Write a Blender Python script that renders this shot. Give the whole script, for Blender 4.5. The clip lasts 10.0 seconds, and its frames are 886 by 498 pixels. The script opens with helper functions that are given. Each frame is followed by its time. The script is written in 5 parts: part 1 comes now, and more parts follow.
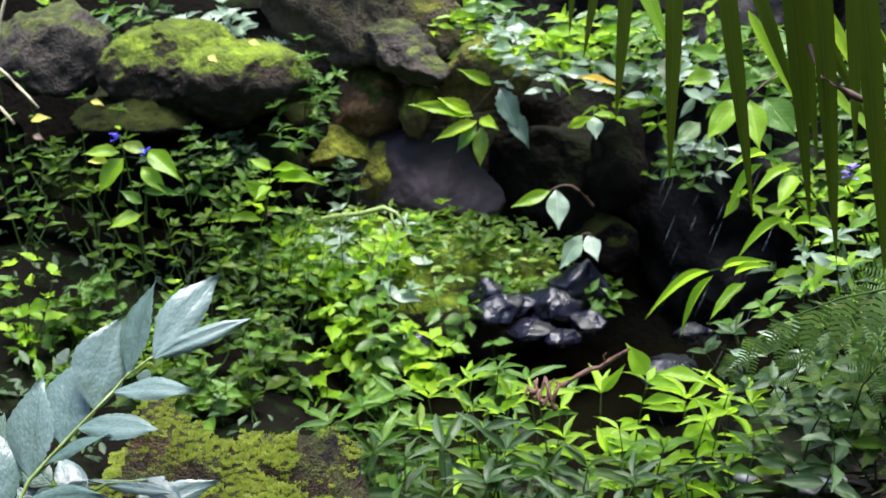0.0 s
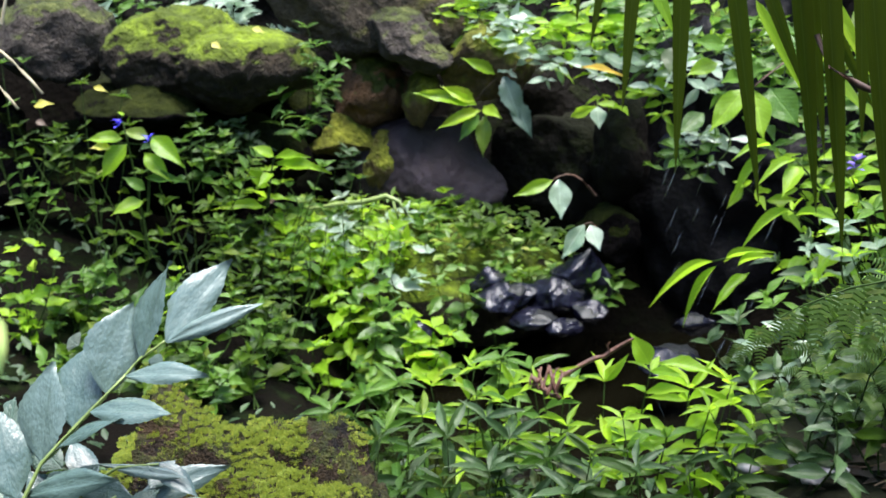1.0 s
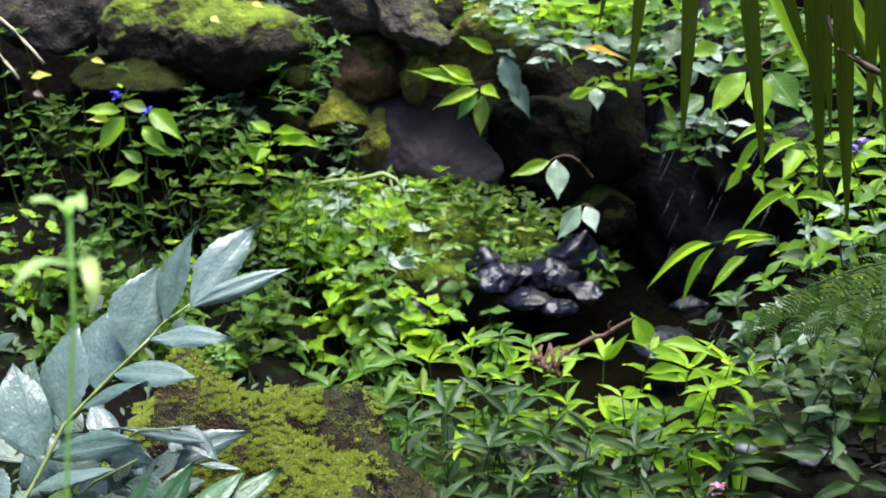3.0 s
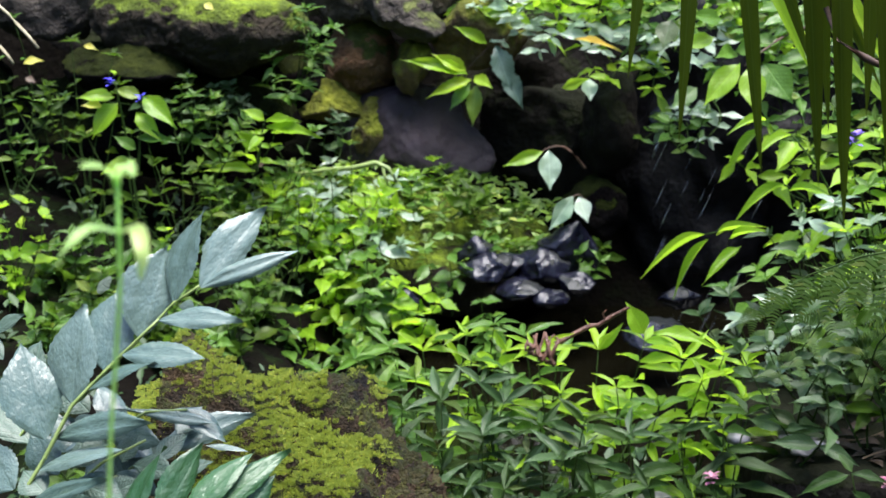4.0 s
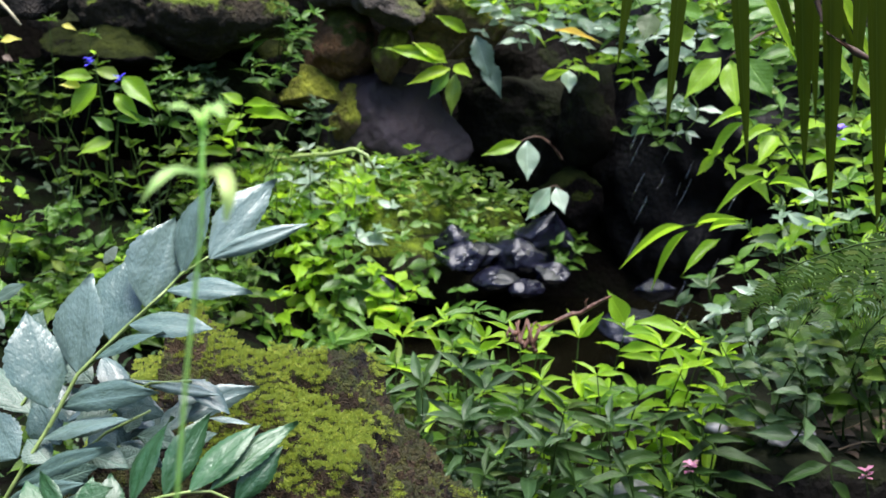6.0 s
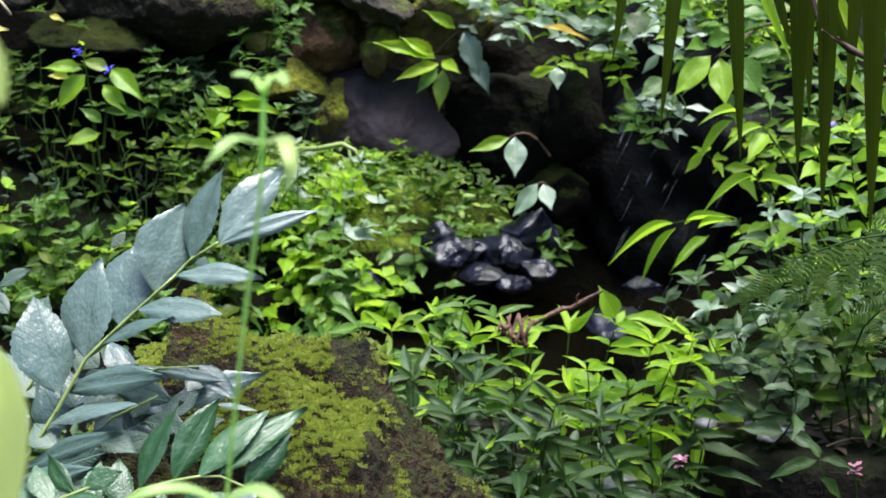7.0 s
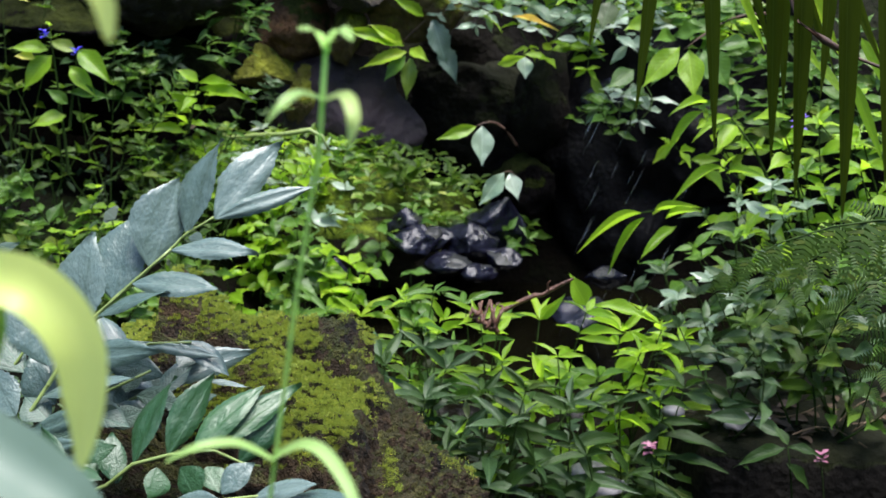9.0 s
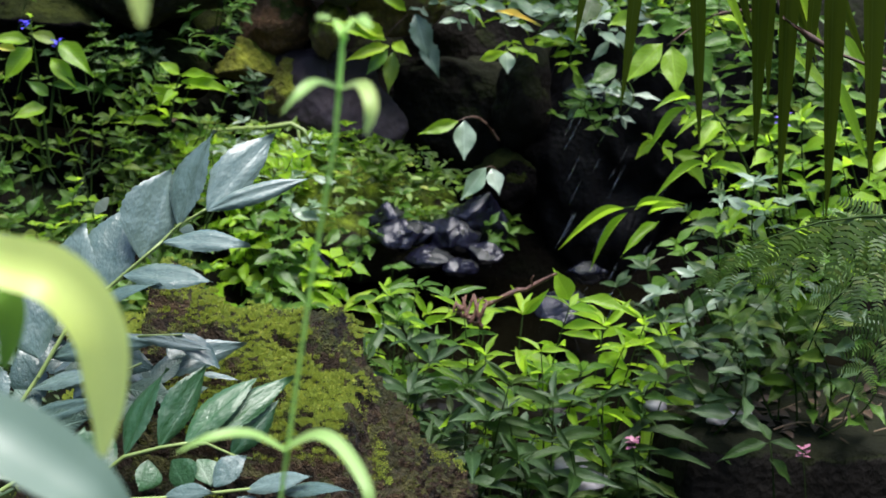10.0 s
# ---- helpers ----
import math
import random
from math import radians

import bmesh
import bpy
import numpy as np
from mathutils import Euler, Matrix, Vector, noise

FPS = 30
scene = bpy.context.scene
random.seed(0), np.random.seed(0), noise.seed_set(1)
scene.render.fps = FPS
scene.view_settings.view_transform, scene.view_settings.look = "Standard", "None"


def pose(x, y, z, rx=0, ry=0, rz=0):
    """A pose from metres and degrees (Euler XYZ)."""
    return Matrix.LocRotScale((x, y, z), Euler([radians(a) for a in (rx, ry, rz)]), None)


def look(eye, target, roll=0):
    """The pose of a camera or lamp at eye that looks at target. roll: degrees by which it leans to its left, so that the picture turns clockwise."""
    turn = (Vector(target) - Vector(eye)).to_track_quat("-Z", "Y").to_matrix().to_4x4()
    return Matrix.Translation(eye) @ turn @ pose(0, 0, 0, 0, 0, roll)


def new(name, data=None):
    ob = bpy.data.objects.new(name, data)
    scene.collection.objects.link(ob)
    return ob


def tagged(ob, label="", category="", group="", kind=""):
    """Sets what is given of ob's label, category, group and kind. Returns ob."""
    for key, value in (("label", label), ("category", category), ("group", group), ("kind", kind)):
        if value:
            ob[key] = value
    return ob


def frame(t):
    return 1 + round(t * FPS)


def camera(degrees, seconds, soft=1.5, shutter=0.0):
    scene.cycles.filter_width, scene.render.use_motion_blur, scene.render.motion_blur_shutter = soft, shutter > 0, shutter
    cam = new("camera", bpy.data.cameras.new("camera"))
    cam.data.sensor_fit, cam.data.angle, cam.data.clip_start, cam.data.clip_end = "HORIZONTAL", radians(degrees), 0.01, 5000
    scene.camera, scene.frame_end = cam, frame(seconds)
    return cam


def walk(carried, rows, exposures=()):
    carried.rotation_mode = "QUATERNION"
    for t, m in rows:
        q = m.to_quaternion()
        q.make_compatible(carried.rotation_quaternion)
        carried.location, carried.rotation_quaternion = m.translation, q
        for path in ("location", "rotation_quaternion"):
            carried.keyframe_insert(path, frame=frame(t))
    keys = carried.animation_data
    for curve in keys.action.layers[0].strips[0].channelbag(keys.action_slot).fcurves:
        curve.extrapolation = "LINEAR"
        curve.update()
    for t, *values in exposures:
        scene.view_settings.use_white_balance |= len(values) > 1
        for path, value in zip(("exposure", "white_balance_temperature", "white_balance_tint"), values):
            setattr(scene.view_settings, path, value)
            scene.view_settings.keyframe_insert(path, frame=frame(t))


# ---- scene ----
cam = camera(36.0, 10.0)
cam.data.dof.use_dof = True
cam.data.dof.focus_distance, cam.data.dof.aperture_fstop = 1.20, 20.0

PATH = [
    (0, (0.228, -0.992, 0.665), (-0.032, 0.948, 0.253), -2.5),
    (0.5, (0.223, -0.993, 0.664), (-0.037, 0.945, 0.244), -2.3),
    (1, (0.218, -0.993, 0.663), (-0.04, 0.944, 0.236), -2.1),
    (1.5, (0.211, -0.994, 0.66), (-0.044, 0.942, 0.228), -1.8),
    (2, (0.206, -0.997, 0.659), (-0.046, 0.938, 0.22), -1.6),
    (2.5, (0.199, -0.998, 0.657), (-0.047, 0.936, 0.211), -1.3),
    (4, (0.176, -1.005, 0.65), (-0.041, 0.928, 0.185), -0.4),
    (4.5, (0.169, -1.006, 0.647), (-0.036, 0.927, 0.178), -0.1),
    (5, (0.163, -1.008, 0.645), (-0.031, 0.926, 0.173), 0.3),
    (5.5, (0.155, -1.01, 0.642), (-0.025, 0.925, 0.168), 0.7),
    (7, (0.126, -1.018, 0.632), (-0.009, 0.919, 0.155), 1.8),
    (7.5, (0.116, -1.02, 0.628), (-0.003, 0.919, 0.149), 2.2),
    (8, (0.112, -1.022, 0.627), (0.007, 0.917, 0.145), 2.5),
    (8.5, (0.106, -1.023, 0.624), (0.018, 0.915, 0.14), 2.7),
    (9, (0.1, -1.025, 0.623), (0.03, 0.914, 0.136), 3.0),
    (9.5, (0.094, -1.025, 0.622), (0.042, 0.913, 0.133), 3.3),
    (10, (0.09, -1.025, 0.621), (0.053, 0.913, 0.129), 3.5),
]
walk(cam, [(t, look(eye, target, roll)) for t, eye, target, roll in PATH],
     ((0.0, 1.78), (4.5, 1.67), (7.5, 1.53), (10.0, 1.26)))

# ---- light ----
world = bpy.data.worlds.new("sky")
scene.world = world
world.use_nodes = True
sky = world.node_tree.nodes.new("ShaderNodeTexSky")
sky.sky_type, sky.sun_disc = "NISHITA", False
sky.sun_elevation, sky.sun_rotation = radians(79), radians(137)
background = world.node_tree.nodes["Background"]
background.inputs["Strength"].default_value = 0.15
world.node_tree.links.new(sky.outputs["Color"], background.inputs["Color"])
sun = new("sun", bpy.data.lights.new("sun", "SUN"))
sun.data.energy, sun.data.angle, sun.data.color = 4.2, radians(35), (1.0, 0.97, 0.95)
sun.matrix_world = look((0.30, -0.32, 2.2), (0, 0, 0))

# ---- materials ----
def material(name):
    m = bpy.data.materials.new(name)
    m.use_nodes = True
    return m, m.node_tree.nodes, m.node_tree.links, m.node_tree.nodes["Principled BSDF"]


def ramp_node(nodes, stops):
    r = nodes.new("ShaderNodeValToRGB")
    e = r.color_ramp.elements
    e[0].position, e[0].color = stops[0][0], (*stops[0][1], 1)
    e[1].position, e[1].color = stops[-1][0], (*stops[-1][1], 1)
    for p, c in stops[1:-1]:
        e.new(p).color = (*c, 1)
    return r


def math_node(nodes, links, op, a, b=None):
    n = nodes.new("ShaderNodeMath")
    n.operation = op
    for i, v in enumerate((a, b)):
        if v is None:
            continue
        if isinstance(v, (int, float)):
            n.inputs[i].default_value = v
        else:
            links.new(v, n.inputs[i])
    return n.outputs[0]


def noise_node(nodes, links, coord, scale, detail=4.0, rough=0.55):
    n = nodes.new("ShaderNodeTexNoise")
    n.inputs["Scale"].default_value, n.inputs["Detail"].default_value = scale, detail
    n.inputs["Roughness"].default_value = rough
    links.new(coord, n.inputs["Vector"])
    return n.outputs["Fac"]


def mix_color(nodes, links, fac, a, b, blend="MIX"):
    n = nodes.new("ShaderNodeMix")
    n.data_type, n.blend_type = "RGBA", blend
    for slot, v in ((0, fac), (6, a), (7, b)):
        if isinstance(v, (int, float)):
            n.inputs[slot].default_value = v
        elif isinstance(v, tuple):
            n.inputs[slot].default_value = (*v, 1)
        else:
            links.new(v, n.inputs[slot])
    return n.outputs[2]


def bump_to(nodes, links, bsdf, height, strength, distance):
    b = nodes.new("ShaderNodeBump")
    b.inputs["Strength"].default_value, b.inputs["Distance"].default_value = strength, distance
    links.new(height, b.inputs["Height"])
    links.new(b.outputs["Normal"], bsdf.inputs["Normal"])


def leaf_material(name, dark, light, rough=0.35, glow=0.35, veins=10.0, rib=0.35, relief=0.5, islands=False, coat=0.2, grain=22.0, age=1.45, depth=0.004, matt=0.3, spec=0.5, ribs=0.45, sheen=0.0):
    """A living leaf: colour that varies from leaf to leaf, a paler midrib, side veins, and light that passes through."""
    m, nodes, links, bsdf = material(name)
    tc = nodes.new("ShaderNodeTexCoord")
    if islands:
        rnd = nodes.new("ShaderNodeNewGeometry").outputs["Random Per Island"]
    else:
        rnd = nodes.new("ShaderNodeObjectInfo").outputs["Random"]
    tint = ramp_node(nodes, [(0.0, dark), (0.9, light), (0.97, (min(1.0, light[0] * age), light[1], light[2]))])
    links.new(rnd, tint.inputs[0])
    base = tint.outputs[0]
    patch = noise_node(nodes, links, tc.outputs["Object"], 3.0 if not islands else 12.0, 3.0)
    base = mix_color(nodes, links, math_node(nodes, links, "MULTIPLY", patch, 0.45), base, tuple(c * 0.45 for c in dark))
    if not islands:
        sep = nodes.new("ShaderNodeSeparateXYZ")
        links.new(tc.outputs["Object"], sep.inputs[0])
        across = math_node(nodes, links, "ABSOLUTE", sep.outputs["Y"])
        slant = math_node(nodes, links, "SUBTRACT", sep.outputs["X"], math_node(nodes, links, "MULTIPLY", across, 0.55))
        wave = math_node(nodes, links, "SINE", math_node(nodes, links, "MULTIPLY", slant, veins * 6.283))
        vein = math_node(nodes, links, "POWER", math_node(nodes, links, "ADD", math_node(nodes, links, "MULTIPLY", wave, 0.5), 0.5), 6.0)
        ribline = math_node(nodes, links, "SUBTRACT", 1.0, math_node(nodes, links, "MINIMUM", math_node(nodes, links, "MULTIPLY", across, 28.0), 1.0))
        marks = math_node(nodes, links, "MAXIMUM", ribline, math_node(nodes, links, "MULTIPLY", vein, 0.35))
        base = mix_color(nodes, links, math_node(nodes, links, "MULTIPLY", marks, rib), base, tuple(min(1.0, c * 2.2 + 0.03) for c in light))
        fine = math_node(nodes, links, "ADD", math_node(nodes, links, "MULTIPLY", noise_node(nodes, links, tc.outputs["Object"], grain, 3.0), 0.5), noise_node(nodes, links, tc.outputs["Object"], grain * 0.3, 2.0))
        height = math_node(nodes, links, "SUBTRACT", math_node(nodes, links, "MULTIPLY", fine, 0.8), math_node(nodes, links, "MULTIPLY", marks, ribs))
        bump_to(nodes, links, bsdf, height, relief, depth)
    links.new(base, bsdf.inputs["Base Color"])
    bsdf.inputs["Roughness"].default_value = rough
    if sheen:
        worn = nodes.new("ShaderNodeMapRange")
        links.new(noise_node(nodes, links, tc.outputs["Object"], 5.5, 5.0, 0.7), worn.inputs["Value"])
        worn.inputs["From Min"].default_value, worn.inputs["From Max"].default_value = 0.35, 0.65
        worn.inputs["To Min"].default_value, worn.inputs["To Max"].default_value = rough - sheen, rough + sheen
        links.new(worn.outputs[0], bsdf.inputs["Roughness"])
    bsdf.inputs["Specular IOR Level"].default_value = spec
    bsdf.inputs["Coat Weight"].default_value = coat
    bsdf.inputs["Coat Roughness"].default_value = matt
    tr = nodes.new("ShaderNodeBsdfTranslucent")
    links.new(mix_color(nodes, links, 0.65, base, tuple(min(1.0, c * 2.0) for c in light)), tr.inputs["Color"])
    mx = nodes.new("ShaderNodeMixShader")
    mx.inputs[0].default_value = glow
    links.new(bsdf.outputs[0], mx.inputs[1])
    links.new(tr.outputs[0], mx.inputs[2])
    links.new(mx.outputs[0], nodes["Material Output"].inputs["Surface"])
    return m


def rock_material(name, dark, light, moss=(0.10, 0.16, 0.015), cover=0.5, rough=0.85, grain=30.0, moss_tint=(0.26, 0.30, 0.03), reach=0.35, relief=0.7, spec=0.3, crisp=0.0):
    """Porous stone with lichen, and moss where the surface faces the sky."""
    m, nodes, links, bsdf = material(name)
    tc = nodes.new("ShaderNodeTexCoord").outputs["Object"]
    big = noise_node(nodes, links, tc, grain * 0.22, 5.0, 0.6)
    small = noise_node(nodes, links, tc, grain * 2.2, 6.0, 0.7)
    stone = ramp_node(nodes, [(0.3 + crisp, dark), (0.55 - crisp * 0.3, tuple((a + b) / 2 for a, b in zip(dark, light))), (0.72 - crisp, light)])
    links.new(math_node(nodes, links, "ADD", math_node(nodes, links, "MULTIPLY", big, 0.6), math_node(nodes, links, "MULTIPLY", small, 0.4)), stone.inputs[0])
    nrm = nodes.new("ShaderNodeNewGeometry")
    sep = nodes.new("ShaderNodeSeparateXYZ")
    links.new(nrm.outputs["Normal"], sep.inputs[0])
    grow = math_node(nodes, links, "ADD", math_node(nodes, links, "MULTIPLY", sep.outputs["Z"], reach), math_node(nodes, links, "MULTIPLY", noise_node(nodes, links, tc, grain * 0.35, 6.0, 0.65), 1.3))
    edge = ramp_node(nodes, [(0.94 - cover * 0.6, (0, 0, 0)), (1.05 - cover * 0.6, (0.35, 0.35, 0.35)), (1.24 - cover * 0.6, (1, 1, 1))])
    links.new(grow, edge.inputs[0])
    mossy = ramp_node(nodes, [(0.32, tuple(c * 0.3 for c in moss)), (0.5, moss), (0.66, moss_tint)])
    patchy = math_node(nodes, links, "ADD", math_node(nodes, links, "MULTIPLY", noise_node(nodes, links, tc, grain * 1.3, 6.0, 0.75), 0.6), math_node(nodes, links, "MULTIPLY", noise_node(nodes, links, tc, grain * 0.3, 3.0, 0.5), 0.4))
    links.new(patchy, mossy.inputs[0])
    links.new(mix_color(nodes, links, edge.outputs[0], stone.outputs[0], mossy.outputs[0]), bsdf.inputs["Base Color"])
    rg = nodes.new("ShaderNodeMapRange")
    links.new(edge.outputs[0], rg.inputs["Value"])
    rg.inputs["To Min"].default_value, rg.inputs["To Max"].default_value = rough, 0.95
    links.new(rg.outputs[0], bsdf.inputs["Roughness"])
    bsdf.inputs["Specular IOR Level"].default_value = spec
    pits = nodes.new("ShaderNodeTexVoronoi")
    pits.inputs["Scale"].default_value = grain * 4
    links.new(tc, pits.inputs["Vector"])
    hgt = math_node(nodes, links, "ADD", math_node(nodes, links, "MULTIPLY", small, 1.2), math_node(nodes, links, "MULTIPLY", pits.outputs["Distance"], 0.5))
    bump_to(nodes, links, bsdf, math_node(nodes, links, "ADD", hgt, math_node(nodes, links, "MULTIPLY", edge.outputs[0], 0.6)), relief, 0.012)
    return m


def plain_material(name, dark, light, rough=0.6, scale=40.0, relief=0.3, spec=0.5):
    m, nodes, links, bsdf = material(name)
    tc = nodes.new("ShaderNodeTexCoord").outputs["Object"]
    n = noise_node(nodes, links, tc, scale, 5.0, 0.65)
    r = ramp_node(nodes, [(0.3, dark), (0.7, light)])
    links.new(n, r.inputs[0])
    links.new(r.outputs[0], bsdf.inputs["Base Color"])
    bsdf.inputs["Roughness"].default_value, bsdf.inputs["Specular IOR Level"].default_value = rough, spec
    bump_to(nodes, links, bsdf, n, relief, 0.004)
    return m


M_LIME = leaf_material("lime_leaf", (0.120, 0.255, 0.010), (0.285, 0.455, 0.026), 0.36, 0.5, coat=0.15, matt=0.25, age=1.12, spec=0.38)
M_GREEN = leaf_material("green_leaf", (0.036, 0.095, 0.012), (0.095, 0.195, 0.024), 0.3, 0.33, coat=0.1, spec=0.35)
M_DEEP = leaf_material("deep_green_leaf", (0.012, 0.034, 0.002), (0.070, 0.138, 0.010), 0.40, 0.38, coat=0.0, spec=0.25)
M_GREY = leaf_material("grey_green_leaf", (0.018, 0.045, 0.013), (0.052, 0.098, 0.032), 0.42, 0.24, coat=0.08, relief=0.4, spec=0.35)
# Darkened copy of the leaf green; understory shade is in its colour.
M_SHADE = leaf_material("shaded_leaf", (0.008, 0.026, 0.004), (0.032, 0.072, 0.010), 0.48, 0.25, coat=0.0, relief=0.4, spec=0.25)
# Pale leaf whose whitish colour holds the sky highlights of glossy foliage.
M_PALESHEEN = leaf_material("pale_sheen_leaf", (0.17, 0.28, 0.165), (0.38, 0.48, 0.37), 0.28, 0.35, age=1.0, coat=0.8, relief=0.7, depth=0.006, matt=0.25)
M_SILVER = leaf_material("silvery_fern_leaf", (0.056, 0.098, 0.082), (0.118, 0.172, 0.152), 0.30, 0.06, veins=11.0, rib=0.03, relief=0.26, coat=0.5, grain=22.0, age=1.0, depth=0.006, matt=0.34, spec=0.55, ribs=0.12, sheen=0.16)
M_FROND = leaf_material("green_fern_leaf", (0.016, 0.058, 0.020), (0.036, 0.100, 0.034), 0.36, 0.12, veins=11.0, rib=0.04, relief=0.30, coat=0.3, grain=22.0, age=1.0, depth=0.006, matt=0.34, spec=0.5, ribs=0.12, sheen=0.14)
M_DULL = leaf_material("dull_leaf", (0.05, 0.09, 0.065), (0.075, 0.125, 0.09), 0.5, 0.2)
M_PALM = leaf_material("palm_blade", (0.026, 0.040, 0.002), (0.052, 0.074, 0.005), 0.5, 0.6, veins=0.0, rib=0.3, age=1.0, coat=0.0, spec=0.15)
M_YELLOW = leaf_material("yellow_leaf", (0.42, 0.38, 0.05), (0.56, 0.52, 0.10), 0.5, 0.3)
M_NEAR = leaf_material("young_leaf", (0.56, 0.80, 0.10), (0.68, 0.90, 0.17), 0.4, 0.58)
M_STALK = leaf_material("pale_stalk", (0.22, 0.40, 0.09), (0.30, 0.48, 0.14), 0.5, 0.5)
M_TURF = leaf_material("ground_cover_leaf", (0.048, 0.11, 0.010), (0.18, 0.30, 0.03), 0.5, 0.35, islands=True, coat=0.0)
# Cover leaf darkened so the shade near the floor is in its colour.
M_SHADETURF = leaf_material("shaded_cover_leaf", (0.010, 0.032, 0.008), (0.034, 0.08, 0.016), 0.6, 0.2, islands=True, coat=0.0)
M_MOSSTUFT = leaf_material("moss_tuft", (0.030, 0.060, 0.005), (0.31, 0.38, 0.040), 0.8, 0.3, islands=True, coat=0.0)
M_STEM = plain_material("green_stem", (0.010, 0.024, 0.004), (0.028, 0.052, 0.010), 0.7, spec=0.1)
M_RACHIS = plain_material("pale_green_rachis", (0.13, 0.19, 0.05), (0.22, 0.28, 0.09), 0.45)
M_TWIG = plain_material("brown_twig", (0.028, 0.014, 0.009), (0.10, 0.05, 0.032), 0.7)
M_BARK = plain_material("reddish_bark", (0.025, 0.011, 0.007), (0.15, 0.065, 0.04), 0.45, 90.0, 1.0)
M_DRY = plain_material("dry_grass_stalk", (0.3, 0.25, 0.15), (0.55, 0.48, 0.32), 0.7)
M_BLUE = plain_material("blue_petal", (0.05, 0.04, 0.5), (0.12, 0.08, 0.8), 0.5)
M_VIOLET = plain_material("violet_petal", (0.10, 0.06, 0.32), (0.22, 0.15, 0.5), 0.5)
M_PINK = plain_material("pink_petal", (0.16, 0.04, 0.08), (0.27, 0.11, 0.16), 0.5)
# Soil colour set below any real soil to carry the shade of trees.
M_SOIL = rock_material("shaded_soil", (0.0012, 0.001, 0.0008), (0.005, 0.0038, 0.0025), (0.004, 0.007, 0.002), 0.1, 0.95, 12.0, (0.009, 0.014, 0.003), spec=0.05)
M_HEDGE = rock_material("sky_screen_thicket", (0.006, 0.012, 0.004), (0.02, 0.04, 0.012), (0.02, 0.045, 0.01), 0.5, 0.95, 6.0, (0.04, 0.07, 0.015))
M_ROCK = rock_material("mossy_basalt", (0.012, 0.009, 0.006), (0.105, 0.080, 0.052), (0.050, 0.056, 0.008), 0.42, 0.85, 24.0, (0.135, 0.135, 0.018), 0.6, relief=1.0, crisp=0.06)
M_ROCKBARE = rock_material("brown_basalt", (0.034, 0.017, 0.008), (0.22, 0.115, 0.055), (0.042, 0.052, 0.007), 0.13, 0.85, 28.0, (0.095, 0.10, 0.018), 0.8, relief=0.9, crisp=0.06)
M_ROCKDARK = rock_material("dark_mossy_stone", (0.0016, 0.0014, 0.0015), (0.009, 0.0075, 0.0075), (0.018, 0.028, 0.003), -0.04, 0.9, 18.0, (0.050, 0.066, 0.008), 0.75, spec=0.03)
M_ROCKGREY = rock_material("grey_lichen_stone", (0.008, 0.006, 0.005), (0.085, 0.070, 0.058), (0.04, 0.05, 0.012), 0.10, 0.85, 26.0, (0.12, 0.135, 0.04), 0.55, relief=1.0, crisp=0.08)
M_ROCKLUSH = rock_material("moss_covered_stone", (0.008, 0.006, 0.004), (0.05, 0.036, 0.021), (0.060, 0.085, 0.006), 0.22, 0.9, 24.0, (0.175, 0.245, 0.014), 0.95, relief=1.0, crisp=0.05)
M_STONEMOSS = rock_material("olive_mossy_stone", (0.022, 0.014, 0.007), (0.16, 0.105, 0.05), (0.090, 0.098, 0.010), 0.72, 0.9, 24.0, (0.21, 0.23, 0.022), 0.5, relief=1.0, crisp=0.06)
M_SLAB = rock_material("purple_grey_slab", (0.011, 0.0075, 0.010), (0.042, 0.028, 0.038), (0.05, 0.055, 0.008), -0.16, 0.65, 10.0, (0.11, 0.11, 0.02), reach=0.8, relief=0.7)
# Wet stone, taken nearly black to include deep shade behind the waterfall.
M_WETSHADE = rock_material("wet_shade_stone", (0.0010, 0.0010, 0.0014), (0.0035, 0.0034, 0.0045), (0.006, 0.008, 0.003), 0.0, 0.5, 14.0, (0.009, 0.011, 0.004), relief=0.3, spec=0.10)
# Damp stone, darkened well past damp so its colour holds the wall's shade.
M_DAMPSHADE = rock_material("damp_shade_stone", (0.0022, 0.0018, 0.0014), (0.009, 0.007, 0.005), (0.011, 0.016, 0.004), 0.05, 0.75, 14.0, (0.024, 0.030, 0.007), 0.8, spec=0.12)
M_GLOSS = rock_material("shiny_wet_stone", (0.002, 0.0022, 0.005), (0.011, 0.011, 0.024), (0.008, 0.011, 0.003), -0.02, 0.22, 14.0, (0.02, 0.025, 0.006), relief=0.35, spec=0.38)
M_LAVA = rock_material("red_lava_stone", (0.003, 0.002, 0.001), (0.082, 0.051, 0.026), (0.045, 0.068, 0.008), 0.0, 0.9, 105.0, (0.21, 0.24, 0.03), 0.6, 1.0, crisp=0.11)

M_WATER, _n, _l, _b = material("dark_water")
_b.inputs["Base Color"].default_value = (0.003, 0.0028, 0.0015, 1)
_b.inputs["Roughness"].default_value = 0.04
_b.inputs["Specular IOR Level"].default_value = 0.35
bump_to(_n, _l, _b, noise_node(_n, _l, _n.new("ShaderNodeTexCoord").outputs["Object"], 22.0, 3.0), 0.10, 0.006)
M_FALL, _n, _l, _b = material("falling_water")
_b.inputs["Base Color"].default_value = (0.8, 0.86, 0.9, 1)
_b.inputs["Roughness"].default_value, _b.inputs["Transmission Weight"].default_value, _b.inputs["IOR"].default_value = 0.1, 0.85, 1.33


# ---- shapes ----
def mesh_from(name, verts, faces, mat, smooth=True):
    me = bpy.data.meshes.new(name)
    me.from_pydata([tuple(v) for v in verts], [], faces)
    me.materials.append(mat)
    if smooth:
        me.polygons.foreach_set("use_smooth", [True] * len(me.polygons))
    me.update()
    return me


